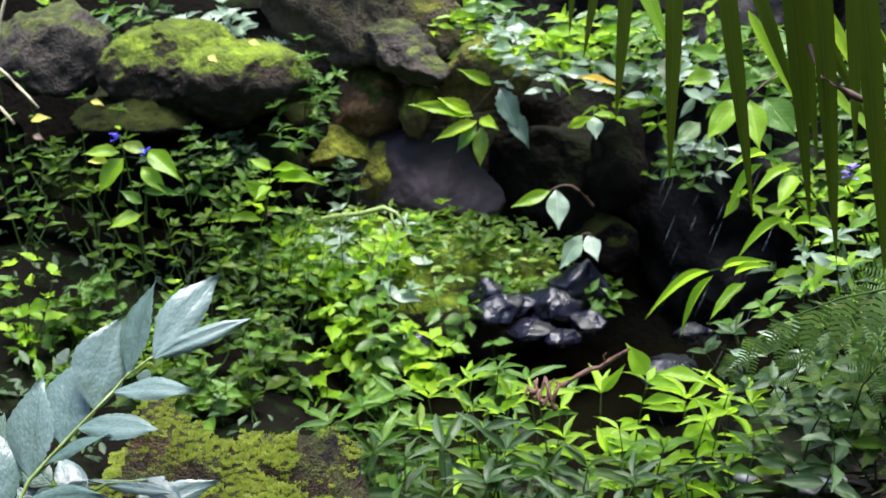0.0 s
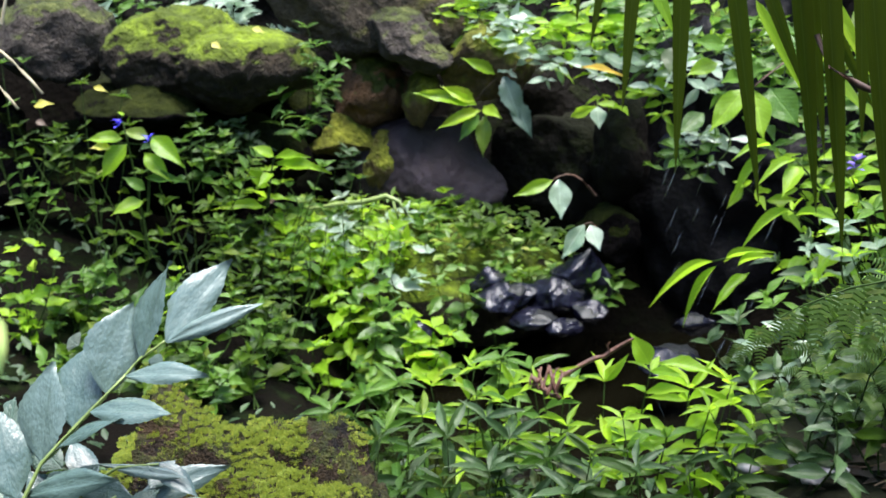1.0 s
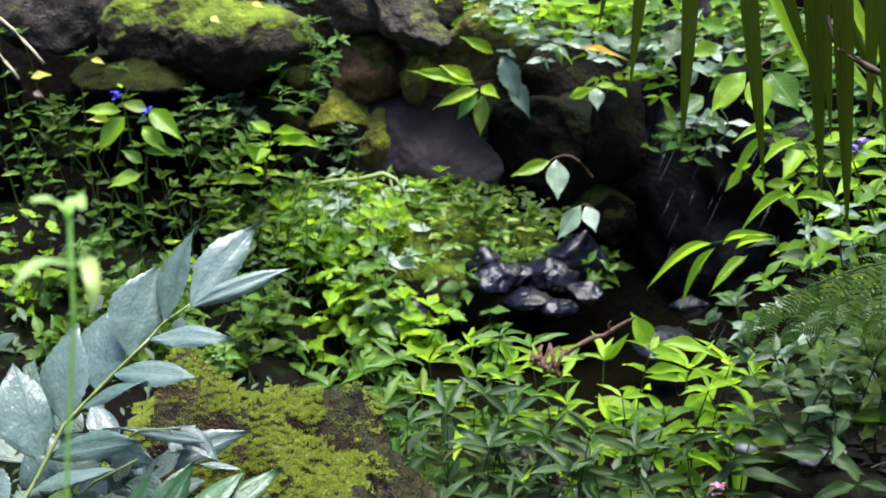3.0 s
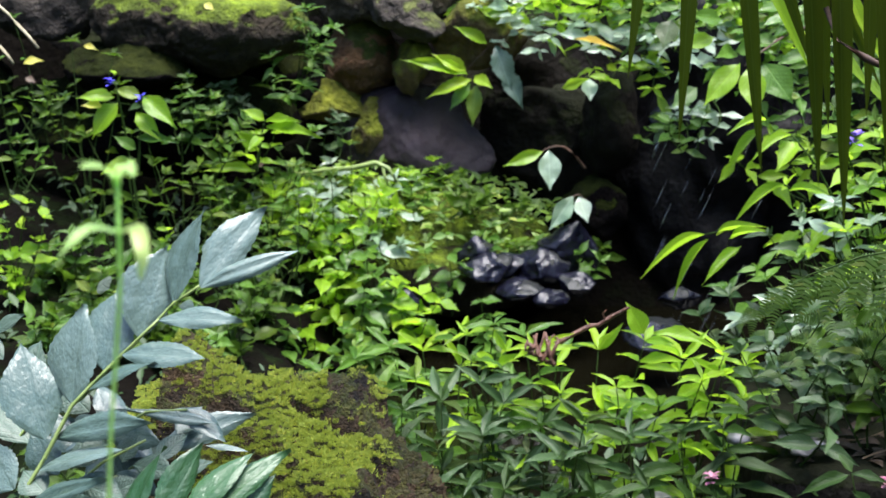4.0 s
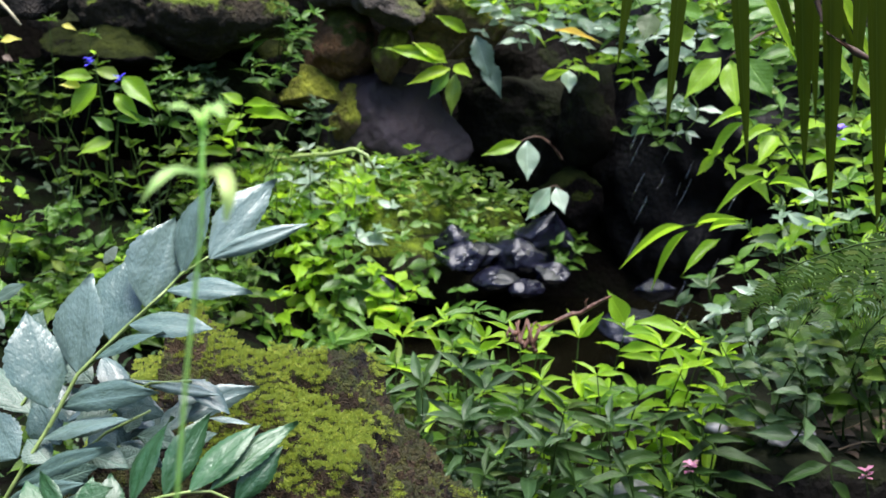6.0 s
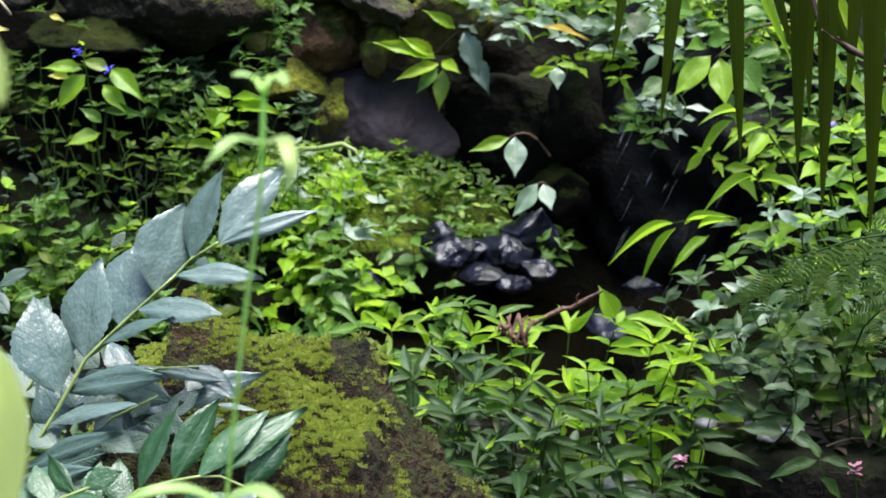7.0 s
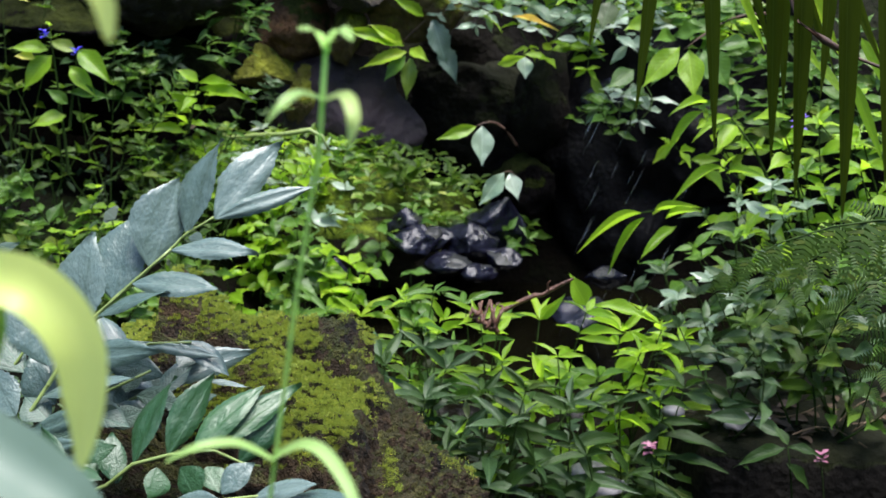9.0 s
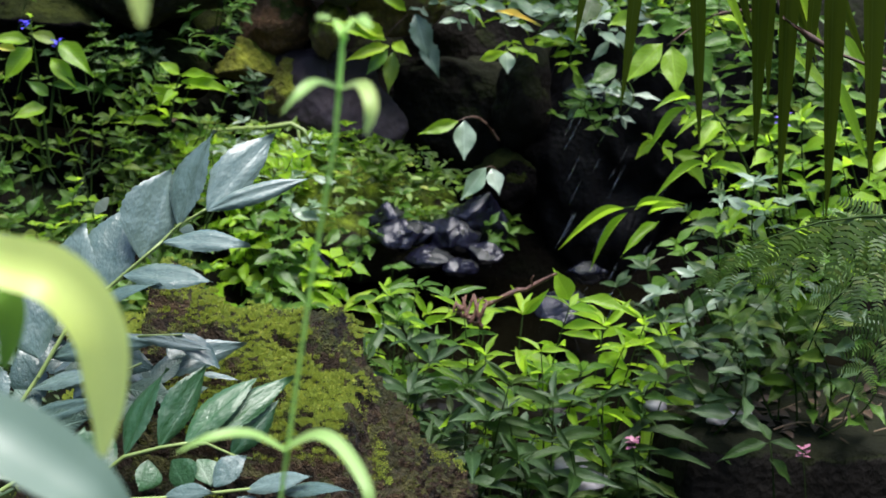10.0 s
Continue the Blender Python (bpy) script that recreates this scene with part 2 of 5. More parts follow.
def put(name, mesh, parent=None, label="", m=None):
    ob = new(name, mesh)
    if m is not None:
        ob.matrix_basis = m
    if parent is not None:
        ob.parent = parent
    if label:
        ob["label"] = label
    return ob


def thing(name, at, label, category, group="", kind=""):
    ob = new(name)
    ob.location = at
    ob.empty_display_size = 0.05
    return tagged(ob, label, category, group, kind)


def leaf_mesh(name, mat, widest=0.4, blunt=1.0, droop=0.15, fold=0.12, teeth=0, wave=0.0, rows=9, tip=1.6, arch=0.0, hook=0.0):
    """A leaf of length 1 along x and width 1 across y, folded along its midrib and drooping to its tip."""
    verts, faces = [], []
    cols = (-1.0, -0.5, 0.0, 0.5, 1.0)
    for i in range(rows + 1):
        u = i / rows
        k = u / widest if u < widest else (1 - u) / (1 - widest)
        w = 0.5 * (math.sin(k * math.pi / 2) ** (blunt if u < widest else tip)) + 0.004
        if teeth and 0 < i < rows:
            w *= 1.0 + (0.09 if i % 2 else -0.06) * teeth
        for c in cols:
            z = -droop * u * u - arch * c * c * w + fold * abs(c) * w * 1.6 + wave * math.sin(u * 14 + c * 2) * abs(c) * 0.05
            verts.append((u - (0.02 * abs(c) if teeth and i % 2 else 0), c * w + hook * u * u * u, z))
    for i in range(rows):
        for j in range(4):
            a = i * 5 + j
            faces.append((a, a + 1, a + 6, a + 5))
    return mesh_from(name, verts, faces, mat)


def holly_mesh(name, mat, seed, lobes=0.0):
    """A leathery fern leaflet of unit length: rounded base, long curved point, fine teeth, puckered blade."""
    rng = random.Random(seed)
    shape = ((0.0, 0.03), (0.07, 0.17), (0.17, 0.31), (0.30, 0.44), (0.44, 0.50), (0.56, 0.485), (0.67, 0.41), (0.77, 0.29), (0.86, 0.16), (0.94, 0.06), (1.0, 0.004))
    rows, cols = 34, (-1.0, -0.86, -0.6, -0.3, 0.0, 0.3, 0.6, 0.86, 1.0)
    bow, skew, roll = -rng.uniform(0.30, 0.55), rng.uniform(0.90, 1.10), rng.uniform(-0.05, 0.05)
    verts, faces = [], []
    for i in range(rows + 1):
        u = i / rows
        k = next(q for q in range(len(shape) - 1) if u <= shape[q + 1][0] + 1e-9)
        (u0, w0), (u1, w1) = shape[k], shape[k + 1]
        w = w0 + (w1 - w0) * (u - u0) / (u1 - u0)
        for c in cols:
            side = w * (skew if c > 0 else 2 - skew)
            if abs(c) > 0.9 and u > 0.22:
                side += (0.022 if i % 3 else -0.012) * (1 - u) ** 0.3 + lobes * 0.09 * max(0.0, math.sin(u * 19.0 + (1.5 if c > 0 else 0.0))) * (1 - u)
            z = -0.10 * u * u - 0.22 * c * c * side + 0.20 * abs(c) * side
            z += 0.010 * math.sin(u * 11 + c * 1.6 + seed) * c * c + 0.006 * noise.noise((u * 7.0, c * 2.5, seed * 3.1)) + roll * c * u
            verts.append((u, c * side + bow * (u * u - u), z))
    n = len(cols)
    for i in range(rows):
        for j in range(n - 1):
            a = i * n + j
            faces.append((a, a + 1, a + n + 1, a + n))
    return mesh_from(name, verts, faces, mat)


def leaf_pose(base, tip, width, face=(0, -0.5, 1), turn=0.0):
    """The matrix that lays a unit leaf from base to tip, its upper side towards face."""
    b, t = Vector(base), Vector(tip)
    x = (t - b)
    length = x.length
    x.normalize()
    z = Vector(face) - x * x.dot(Vector(face))
    if z.length < 1e-4:
        z = x.orthogonal()
    z.normalize()
    y = z.cross(x)
    r = Matrix((x, y, z)).transposed().to_4x4() @ Matrix.Rotation(turn, 4, "X")
    return Matrix.Translation(b) @ r @ Matrix.Diagonal((length, width, length, 1))


def tube_data(paths, sides=5):
    """Vertices and faces of tapered tubes; each path is a list of (point, radius)."""
    verts, faces = [], []
    for path in paths:
        start = len(verts)
        for i, (p, r) in enumerate(path):
            a, b = Vector(path[max(0, i - 1)][0]), Vector(path[min(len(path) - 1, i + 1)][0])
            d = (b - a).normalized() if (b - a).length > 1e-6 else Vector((0, 0, 1))
            u = d.orthogonal().normalized()
            v = d.cross(u)
            for k in range(sides):
                an = 2 * math.pi * k / sides
                verts.append(Vector(p) + (u * math.cos(an) + v * math.sin(an)) * r)
        for i in range(len(path) - 1):
            for k in range(sides):
                a, b = start + i * sides + k, start + i * sides + (k + 1) % sides
                faces.append((a, b, b + sides, a + sides))
        faces.append(tuple(range(start + (len(path) - 1) * sides, start + len(path) * sides)))
    return verts, faces


def tube(name, path, mat, parent=None, label="", sides=5):
    """One tapered tube in world coordinates, as a part of parent."""
    o = parent.location if parent is not None else Vector((0, 0, 0))
    v, f = tube_data([[(Vector(p) - o, r) for p, r in path]], sides)
    return put(name, mesh_from(name, v, f, mat), parent, label)


def bend(a, b, sag, n=6, side=(0, 0, 1), r0=0.004, r1=0.0015):
    """A bowed path from a to b, with radii."""
    a, b, s = Vector(a), Vector(b), Vector(side)
    return [(a.lerp(b, i / n) + s * (sag * math.sin(math.pi * i / n)), r0 + (r1 - r0) * i / n) for i in range(n + 1)]


def leaf(parent, mesh, base, tip, width, face=(0, -0.5, 1), turn=0.0, name="leaf", label="", under=None):
    """A leaf of the plant parent; under names the stem that carries it."""
    o = parent.location
    return put(name, mesh, under or parent, label, leaf_pose(Vector(base) - o, Vector(tip) - o, width, face, turn))


def ray_out(d, c, balls):
    """How far from c along d the union of the ellipsoids reaches; each is (centre, radii)."""
    best = 0.02
    for q, r in balls:
        o = [(c[i] - q[i]) / r[i] for i in range(3)]
        w = [d[i] / r[i] for i in range(3)]
        A, B, C = sum(x * x for x in w), sum(x * y for x, y in zip(w, o)), sum(x * x for x in o) - 1
        disc = B * B - A * C
        if disc > 0:
            best = max(best, (-B + math.sqrt(disc)) / A)
    return best


def block_out(d, block):
    """How far from the origin along d an angular block reaches; it is a list of (normal, distance)."""
    return min(lim / max(1e-4, nrm.dot(d)) for nrm, lim in block if nrm.dot(d) > 1e-4)


def block_about(centre, faces):
    """An angular block round a centre; each face is (normal, a point on it)."""
    floor = [(Vector((0, 0, -1)), 0.5)]
    return floor + [(Vector(n).normalized(), Vector(n).normalized().dot(Vector(q) - Vector(centre))) for n, q in faces]


def boulder(name, at, radii, mat, label, turn=(0, 0, 0), seed=0, rough=0.22, level=4, group="", balls=None, facets=9, category="rock", fine=0.02, pits=0.0, blocks=()):
    """A rough stone: an ellipsoid or a union of them, cut by a few flat faces and broken by noise at three scales."""
    rng = random.Random(seed)
    bm = bmesh.new()
    bmesh.ops.create_icosphere(bm, subdivisions=level, radius=1.0)
    cuts = [(Vector((rng.uniform(-1, 1), rng.uniform(-1, 1), rng.uniform(-1, 1))).normalized(), rng.uniform(0.58, 0.88)) for _ in range(facets)]
    off = Vector((seed * 3.7, seed * 1.3, seed * 2.1))
    size = sum(radii) / 3
    for v in bm.verts:
        d = v.co.normalized()
        if balls:
            p = d * max([ray_out(d, (0, 0, 0), balls)] + [block_out(d, b) for b in blocks])
        else:
            q = d.copy()
            for nrm, lim in cuts:
                k = q.dot(nrm)
                if k > lim:
                    q -= nrm * (k - lim) * 0.92
            p = Vector((q.x * radii[0], q.y * radii[1], q.z * radii[2]))
        s = p / size
        h = noise.noise(s * 1.5 + off) * rough * 0.6 + noise.noise(s * 4.0 + off) * rough * 0.28 + noise.noise(s * 10.0 + off) * rough * 0.14
        h -= abs(noise.noise(s * 2.6 - off)) * rough * 0.35
        near = noise.voronoi(s * 2.2 + off)[0]
        h -= max(0.0, 0.12 - (near[1] - near[0])) * rough * 1.1
        if fine:
            h += noise.noise(s * 26.0 + off) * fine + noise.noise(s * 55.0 + off) * fine * 0.5
        if pits:
            cell = noise.voronoi(s * 17.0 + off)[0]
            h -= pits * max(0.0, 0.55 - cell[0]) * (0.6 + noise.noise(s * 5.0 - off))
        v.co = p + d * h * size
    me = bpy.data.meshes.new(name)
    bm.to_mesh(me)
    bm.free()
    me.materials.append(mat)
    me.polygons.foreach_set("use_smooth", [True] * len(me.polygons))
    ob = put(name, me, None, "", pose(*at, *turn))
    return tagged(ob, label, category, group)


# ---- ground, banks, pool ----
def ground_height(x, y):
    """The garden floor, the bank on the left, and the slope above the stone wall."""
    z = -0.40 + 0.03 * noise.noise((x * 2.0, y * 2.0, 0.3))
    left = max(0.0, min(1.0, (-0.35 - x - 0.25 * (y - 2.0)) / 0.9))
    z += left * max(0.0, min(1.0, (y - 1.3) / 1.1)) * 0.32
    shore = math.hypot((x - 0.35) / 0.85, (y - 2.25) / 0.85) + 0.12 * noise.noise((x * 3.0, y * 3.0, 5.0))
    z -= 0.18 * max(0.0, min(1.0, (1.08 - shore) / 0.25))
    back = max(0.0, min(1.0, (y - 3.0) / 0.35))
    z += back * (0.85 if x < 0.3 else 0.95)
    if y > 3.35:
        z += min(1.2, (y - 3.35) * 0.30)
    return z + 0.02 * noise.noise((x * 7.0, y * 7.0, 1.3))


def make_ground():
    xs = [-400, -60, -12, -5] + [-2.6 + 0.06 * i for i in range(85)] + [4, 8, 20, 60, 400]
    ys = [-400, -60, -12, -4, -2] + [-1.2 + 0.06 * i for i in range(92)] + [5.5, 8, 20, 60, 400]
    verts = [(x, y, ground_height(x, y)) for y in ys for x in xs]
    n = len(xs)
    faces = [(j * n + i, j * n + i + 1, (j + 1) * n + i + 1, (j + 1) * n + i) for j in range(len(ys) - 1) for i in range(n - 1)]
    # The floor's shade is in its material colour.
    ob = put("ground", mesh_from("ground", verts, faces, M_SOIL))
    return tagged(ob, "soil with moss and leaf litter, tree shade in its colour", "ground", kind="structure")


make_ground()


def make_water():
    verts = [(-0.6 + 0.08 * i, 1.3 + 0.1 * j, -0.485) for j in range(19) for i in range(26)]
    faces = [(j * 26 + i, j * 26 + i + 1, (j + 1) * 26 + i + 1, (j + 1) * 26 + i) for j in range(18) for i in range(25)]
    tagged(put("water", mesh_from("water", verts, faces, M_WATER)), "still dark pool at the foot of a stone wall", "water", kind="structure")


make_water()


def make_sky_screen(name, a, b, height, seed):
    """An unseen dark hedge added round the garden to block low sky light, bulging and uneven."""
    n, rows = 60, 24
    a, b = Vector(a), Vector(b)
    out = (b - a).cross(Vector((0, 0, 1))).normalized()
    verts, faces = [], []
    for j in range(rows + 1):
        for i in range(n + 1):
            p = a.lerp(b, i / n) + Vector((0, 0, -0.5 + height * j / rows))
            k = noise.noise(p * 0.9 + Vector((seed, 0, 0))) * 0.5 + noise.noise(p * 3.1) * 0.2
            verts.append(p + out * (k + 0.5 * (j / rows) ** 2))
    for j in range(rows):
        for i in range(n):
            q = j * (n + 1) + i
            faces.append((q, q + 1, q + n + 2, q + n + 1))
    back = len(verts)
    verts += [v + out * 0.6 for v in verts[:back]]
    faces += [tuple(back + k for k in reversed(f)) for f in faces[:]]
    tagged(put(name, mesh_from(name, verts, faces, M_HEDGE)), "unseen dark green thicket added to block low sky light", "hedge", kind="structure")


# Added screens outside the view; they keep sky light off upright faces.
make_sky_screen("wall_south", (-5, -3.2, 0), (5, -3.2, 0), 2.3, 1)
make_sky_screen("wall_west", (-3.4, 6, 0), (-3.4, -3.2, 0), 3.0, 2)
make_sky_screen("wall_east", (3.2, -3.2, 0), (3.2, 6, 0), 3.2, 3)
make_sky_screen("wall_north", (5, 5.0, 0.8), (-5, 5.0, 0.8), 2.6, 4)


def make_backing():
    """The earth and stone face behind the piled boulders, coloured near black for the shade in the gaps."""
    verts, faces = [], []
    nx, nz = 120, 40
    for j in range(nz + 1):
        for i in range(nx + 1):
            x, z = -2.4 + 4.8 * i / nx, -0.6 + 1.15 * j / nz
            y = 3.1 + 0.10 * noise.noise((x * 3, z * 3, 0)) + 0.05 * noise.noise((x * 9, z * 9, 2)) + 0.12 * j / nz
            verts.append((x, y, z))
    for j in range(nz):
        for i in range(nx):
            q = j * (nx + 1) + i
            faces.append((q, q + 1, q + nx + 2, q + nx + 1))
    tagged(put("backdrop", mesh_from("backdrop", verts, faces, M_DAMPSHADE)), "wet earth and stone face behind the boulders, shade in its colour", "rock face", kind="structure")


make_backing()

# ---- the boulder wall ----
G = "boulders of the wall"
boulder("boulder", (-1.40, 2.74, 0.46), (0.21, 0.20, 0.15), M_ROCKGREY, "layered grey boulder with pale lichen patches", (0, 0, 8), 1, group=G, level=5)
boulder("boulder", (-0.93, 2.74, 0.40), (0.30, 0.22, 0.13), M_ROCKLUSH, "long boulder with bright yellow-green moss on top", (0, 0, -4), 2, group=G, level=6, rough=0.24,
        balls=(((-0.09, 0, 0.0), (0.20, 0.20, 0.145)), ((0.10, -0.02, -0.03), (0.23, 0.20, 0.115)), ((0.0, 0.0, -0.02), (0.30, 0.16, 0.09))))
boulder("boulder", (-1.08, 2.62, 0.275), (0.20, 0.16, 0.075), M_ROCKDARK, "low dark boulder with a mossy crown", (0, 0, 0), 3, group=G, level=5)
boulder("boulder", (-0.50, 3.00, 0.54), (0.32, 0.22, 0.18), M_ROCK, "big brown-grey boulder with yellowish moss", (0, 12, 0), 4, group=G, level=5)
boulder("boulder", (-0.36, 2.88, 0.415), (0.14, 0.13, 0.085), M_ROCKGREY, "angular grey stone under a bigger boulder", (0, 25, 0), 5, group=G, level=5)
boulder("boulder", (-0.53, 3.05, 0.27), (0.16, 0.15, 0.13), M_ROCKBARE, "rounded rusty brown boulder", (0, 0, 0), 6, group=G, level=5)
boulder("boulder", (-0.61, 2.98, 0.13), (0.14, 0.14, 0.08), M_STONEMOSS, "small brown stone with thin moss", (0, 0, 0), 7, group=G, level=5)
boulder("boulder", (-0.350, 2.930, 0.250), (0.062, 0.08, 0.088), M_STONEMOSS, "narrow upright stone coated in moss", (0, 0, 0), 8, group=G)
boulder("boulder", (-0.165, 2.960, 0.345), (0.15, 0.15, 0.13), M_STONEMOSS, "orange-brown boulder with a mossy side", (0, 0, 0), 9, group=G, level=5)
boulder("boulder", (-0.352, 3.000, 0.008), (0.25, 0.15, 0.185), M_SLAB, "broad purple-grey slab with an olive mossy edge", (4, 8, -8), 10, group=G, level=5, rough=0.14, facets=3, fine=0.006)
boulder("boulder", (-0.468, 2.965, 0.050), (0.065, 0.10, 0.115), M_STONEMOSS, "olive mossy stone wedged against the slab", (0, 0, 0), 36, group=G, level=5)
boulder("boulder", (0.03, 3.14, 0.0), (0.26, 0.16, 0.22), M_DAMPSHADE, "damp boulder with deep shade in its colour", (0, 0, 0), 11, group=G, level=5)
boulder("boulder", (0.21, 2.98, 0.09), (0.10, 0.13, 0.18), M_DAMPSHADE, "upright stone beside the waterfall, shade in its colour", (0, 0, 0), 12, group=G)
# Near-black stone colour stands in for shade under the leaves.
boulder("boulder", (0.18, 2.90, -0.16), (0.10, 0.11, 0.10), M_ROCKDARK, "mossy stone under drooping leaves, shade in its colour", (0, 0, 0), 13, group=G)
boulder("boulder", (0.40, 2.75, 0.12), (0.08, 0.10, 0.07), M_GLOSS, "wet stone splashed by falling water", (0, 0, 0), 14, group=G)
boulder("boulder", (0.62, 3.10, -0.05), (0.38, 0.15, 0.60), M_WETSHADE, "tall wet rock face behind the waterfall, shade in its black", (0, 0, 0), 15, group=G, level=5, rough=0.3)
boulder("boulder", (1.05, 2.8, 0.2), (0.3, 0.25, 0.45), M_DAMPSHADE, "dark boulder behind dense leaves", (0, 0, 0), 16, group=G)
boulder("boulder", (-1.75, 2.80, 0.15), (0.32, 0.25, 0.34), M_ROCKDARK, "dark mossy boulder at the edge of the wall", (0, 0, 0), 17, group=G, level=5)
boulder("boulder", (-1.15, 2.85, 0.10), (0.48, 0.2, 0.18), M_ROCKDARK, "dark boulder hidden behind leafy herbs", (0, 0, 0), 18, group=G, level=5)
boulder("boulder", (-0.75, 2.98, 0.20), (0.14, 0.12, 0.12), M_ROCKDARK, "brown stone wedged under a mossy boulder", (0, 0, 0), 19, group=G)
for at, r, s in (((-0.104, 2.520, -0.248), (0.075, 0.08, 0.05), 20), ((-0.011, 2.460, -0.290), (0.06, 0.07, 0.035), 21), ((0.037, 2.560, -0.247), (0.08, 0.09, 0.05), 22), ((0.063, 2.440, -0.308), (0.05, 0.06, 0.03), 23), ((-0.045, 2.540, -0.241), (0.05, 0.07, 0.04), 33), ((0.136, 2.500, -0.279), (0.06, 0.06, 0.04), 34),
                 ((0.334, 2.300, -0.358), (0.08, 0.08, 0.04), 24), ((-0.320, 2.420, -0.346), (0.055, 0.06, 0.07), 26), ((-0.592, 2.500, -0.153), (0.04, 0.05, 0.035), 27), ((-0.491, 2.500, -0.158), (0.03, 0.04, 0.03), 28), ((0.404, 2.450, -0.298), (0.06, 0.06, 0.035), 35), ((0.115, 2.620, -0.215), (0.10, 0.08, 0.085), 37), ((-0.13, 2.60, -0.222), (0.07, 0.07, 0.06), 38)):
    boulder("wet_stone", at, r, M_GLOSS, "shiny wet black stone beside the pool", (s * 7 % 24 - 12, s * 11 % 24 - 12, s * 20), s, group="wet stones", rough=0.26, facets=16, fine=0.008)
boulder("mound", (-0.44, 2.92, -0.30), (0.52, 0.36, 0.23), M_ROCKLUSH, "mossy earth mound below the stone wall", (0, 4, 0), 30, level=5, rough=0.25, category="mound")
# the low dark block with litter on it
BLOCK_CORE = (0.88, 1.26, -0.40)
boulder("stone_block", BLOCK_CORE, (0.25, 0.25, 0.25), M_DAMPSHADE, "low dark stone block with leaf litter on top", (0, 0, 0), 31, level=5, rough=0.05, fine=0.012, balls=(((0, 0, -0.05), (0.3, 0.15, 0.15)),),
        blocks=(block_about(BLOCK_CORE, (((0, -0.06, 1), (0.8, 1.2, -0.195)), ((0.02, -1, 0.10), (0.8, 1.07, -0.25)), ((-1, -0.12, 0.08), (0.455, 1.2, -0.25)), ((1, 0, 0.1), (1.35, 1.2, -0.25)), ((0, 1, 0.1), (0.8, 1.48, -0.25)))),))
# the rock in the foreground
CORE = (-0.05, 0.05, 0.08)
ROCK_SIDES = (((0.93, 0.15, 0.36), (0.098, 0.02, 0.155)), ((0.25, 0.96, 0.12), (0.0, 0.085, 0.2)), ((-0.95, 0, 0.3), (-0.22, 0.05, 0.23)), ((0, -0.95, 0.3), (0, -0.115, 0.2)))
ROCK_BLOCKS = [block_about(CORE, f + ROCK_SIDES) for f in (
    # crown under the moss
    (((-0.05, -0.15, 0.98), (-0.10, 0.0, 0.278)), ((0, -0.75, 0.66), (-0.10, -0.07, 0.250)), ((-0.7, -0.2, 0.65), (-0.19, 0.02, 0.268)), ((0.65, 0, 0.75), (-0.055, 0.0, 0.264)), ((0, 0.75, 0.65), (-0.10, 0.05, 0.280))),
    # rear ledge
    (((0.15, -0.1, 0.98), (-0.02, 0.05, 0.280)), ((0.88, -0.1, 0.45), (-0.004, 0.05, 0.260)), ((0.2, -0.95, 0.2), (-0.02, 0.015, 0.26)), ((0, 0.85, 0.5), (0, 0.068, 0.275)), ((-1, 0, 0.3), (-0.10, 0.05, 0.25))),
    # front step
    (((0.05, -0.20, 0.98), (-0.02, -0.03, 0.256)), ((-0.05, -0.88, 0.47), (-0.02, -0.095, 0.245)), ((0.80, -0.25, 0.55), (0.020, -0.05, 0.236)), ((0.1, 0.95, 0.3), (0, -0.005, 0.256)), ((-0.8, -0.5, 0.3), (-0.11, -0.06, 0.22))),
    # flank
    (((0.80, -0.05, 0.60), (0.032, 0.02, 0.220)), ((0.35, -0.93, 0.15), (0.05, 0.0, 0.2)), ((0.2, 0.9, 0.4), (0.04, 0.045, 0.23)), ((0.2, 0, 0.98), (0.03, 0.02, 0.238)), ((-1, 0, 0), (-0.15, 0, 0))),
    # foot
    (((0.62, -0.1, 0.78), (0.080, 0.02, 0.162)), ((0.35, -0.8, 0.4), (0.04, -0.045, 0.15)), ((0.3, 0.8, 0.5), (0.08, 0.05, 0.155)), ((-1, 0, 0), (-0.15, 0, 0))))]
MOSSY = boulder("mossy_rock", CORE, (0.12, 0.12, 0.12), M_LAVA, "porous reddish lava rock with green moss on its crown", (0, 0, 0), 32, level=7, rough=0.19, fine=0.062, pits=0.07,
                balls=(((-0.07, -0.02, -0.06), (0.15, 0.15, 0.235)), ((-0.03, 0.0, -0.36), (0.23, 0.17, 0.34))), blocks=ROCK_BLOCKS)

# ---- plants ----
SHAPES = {}


def leaf_of(mat, shape):
    """A leaf mesh of one material and shape, made once."""
    key = (mat.name, shape)
    if key not in SHAPES:
        kw = {"ovate": dict(widest=0.38, droop=0.18, fold=0.14, wave=0.6), "lance": dict(widest=0.42, droop=0.26, fold=0.09, wave=0.4, tip=1.15, blunt=0.9),
              "hang": dict(widest=0.42, droop=0.05, fold=0.10, wave=0.6), "tooth": dict(widest=0.4, droop=0.16, fold=0.12, teeth=1, rows=15, wave=0.5),
              "round": dict(widest=0.5, droop=0.12, fold=0.1, tip=0.9, blunt=0.9),
              "blade": dict(widest=0.25, droop=0.03, fold=0.026, tip=0.9, blunt=0.5, rows=12), "arch": dict(widest=0.4, droop=0.45, fold=0.2, tip=1.2, rows=12)}[shape]
        SHAPES[key] = leaf_mesh("leaf", mat, **kw)
    return SHAPES[key]


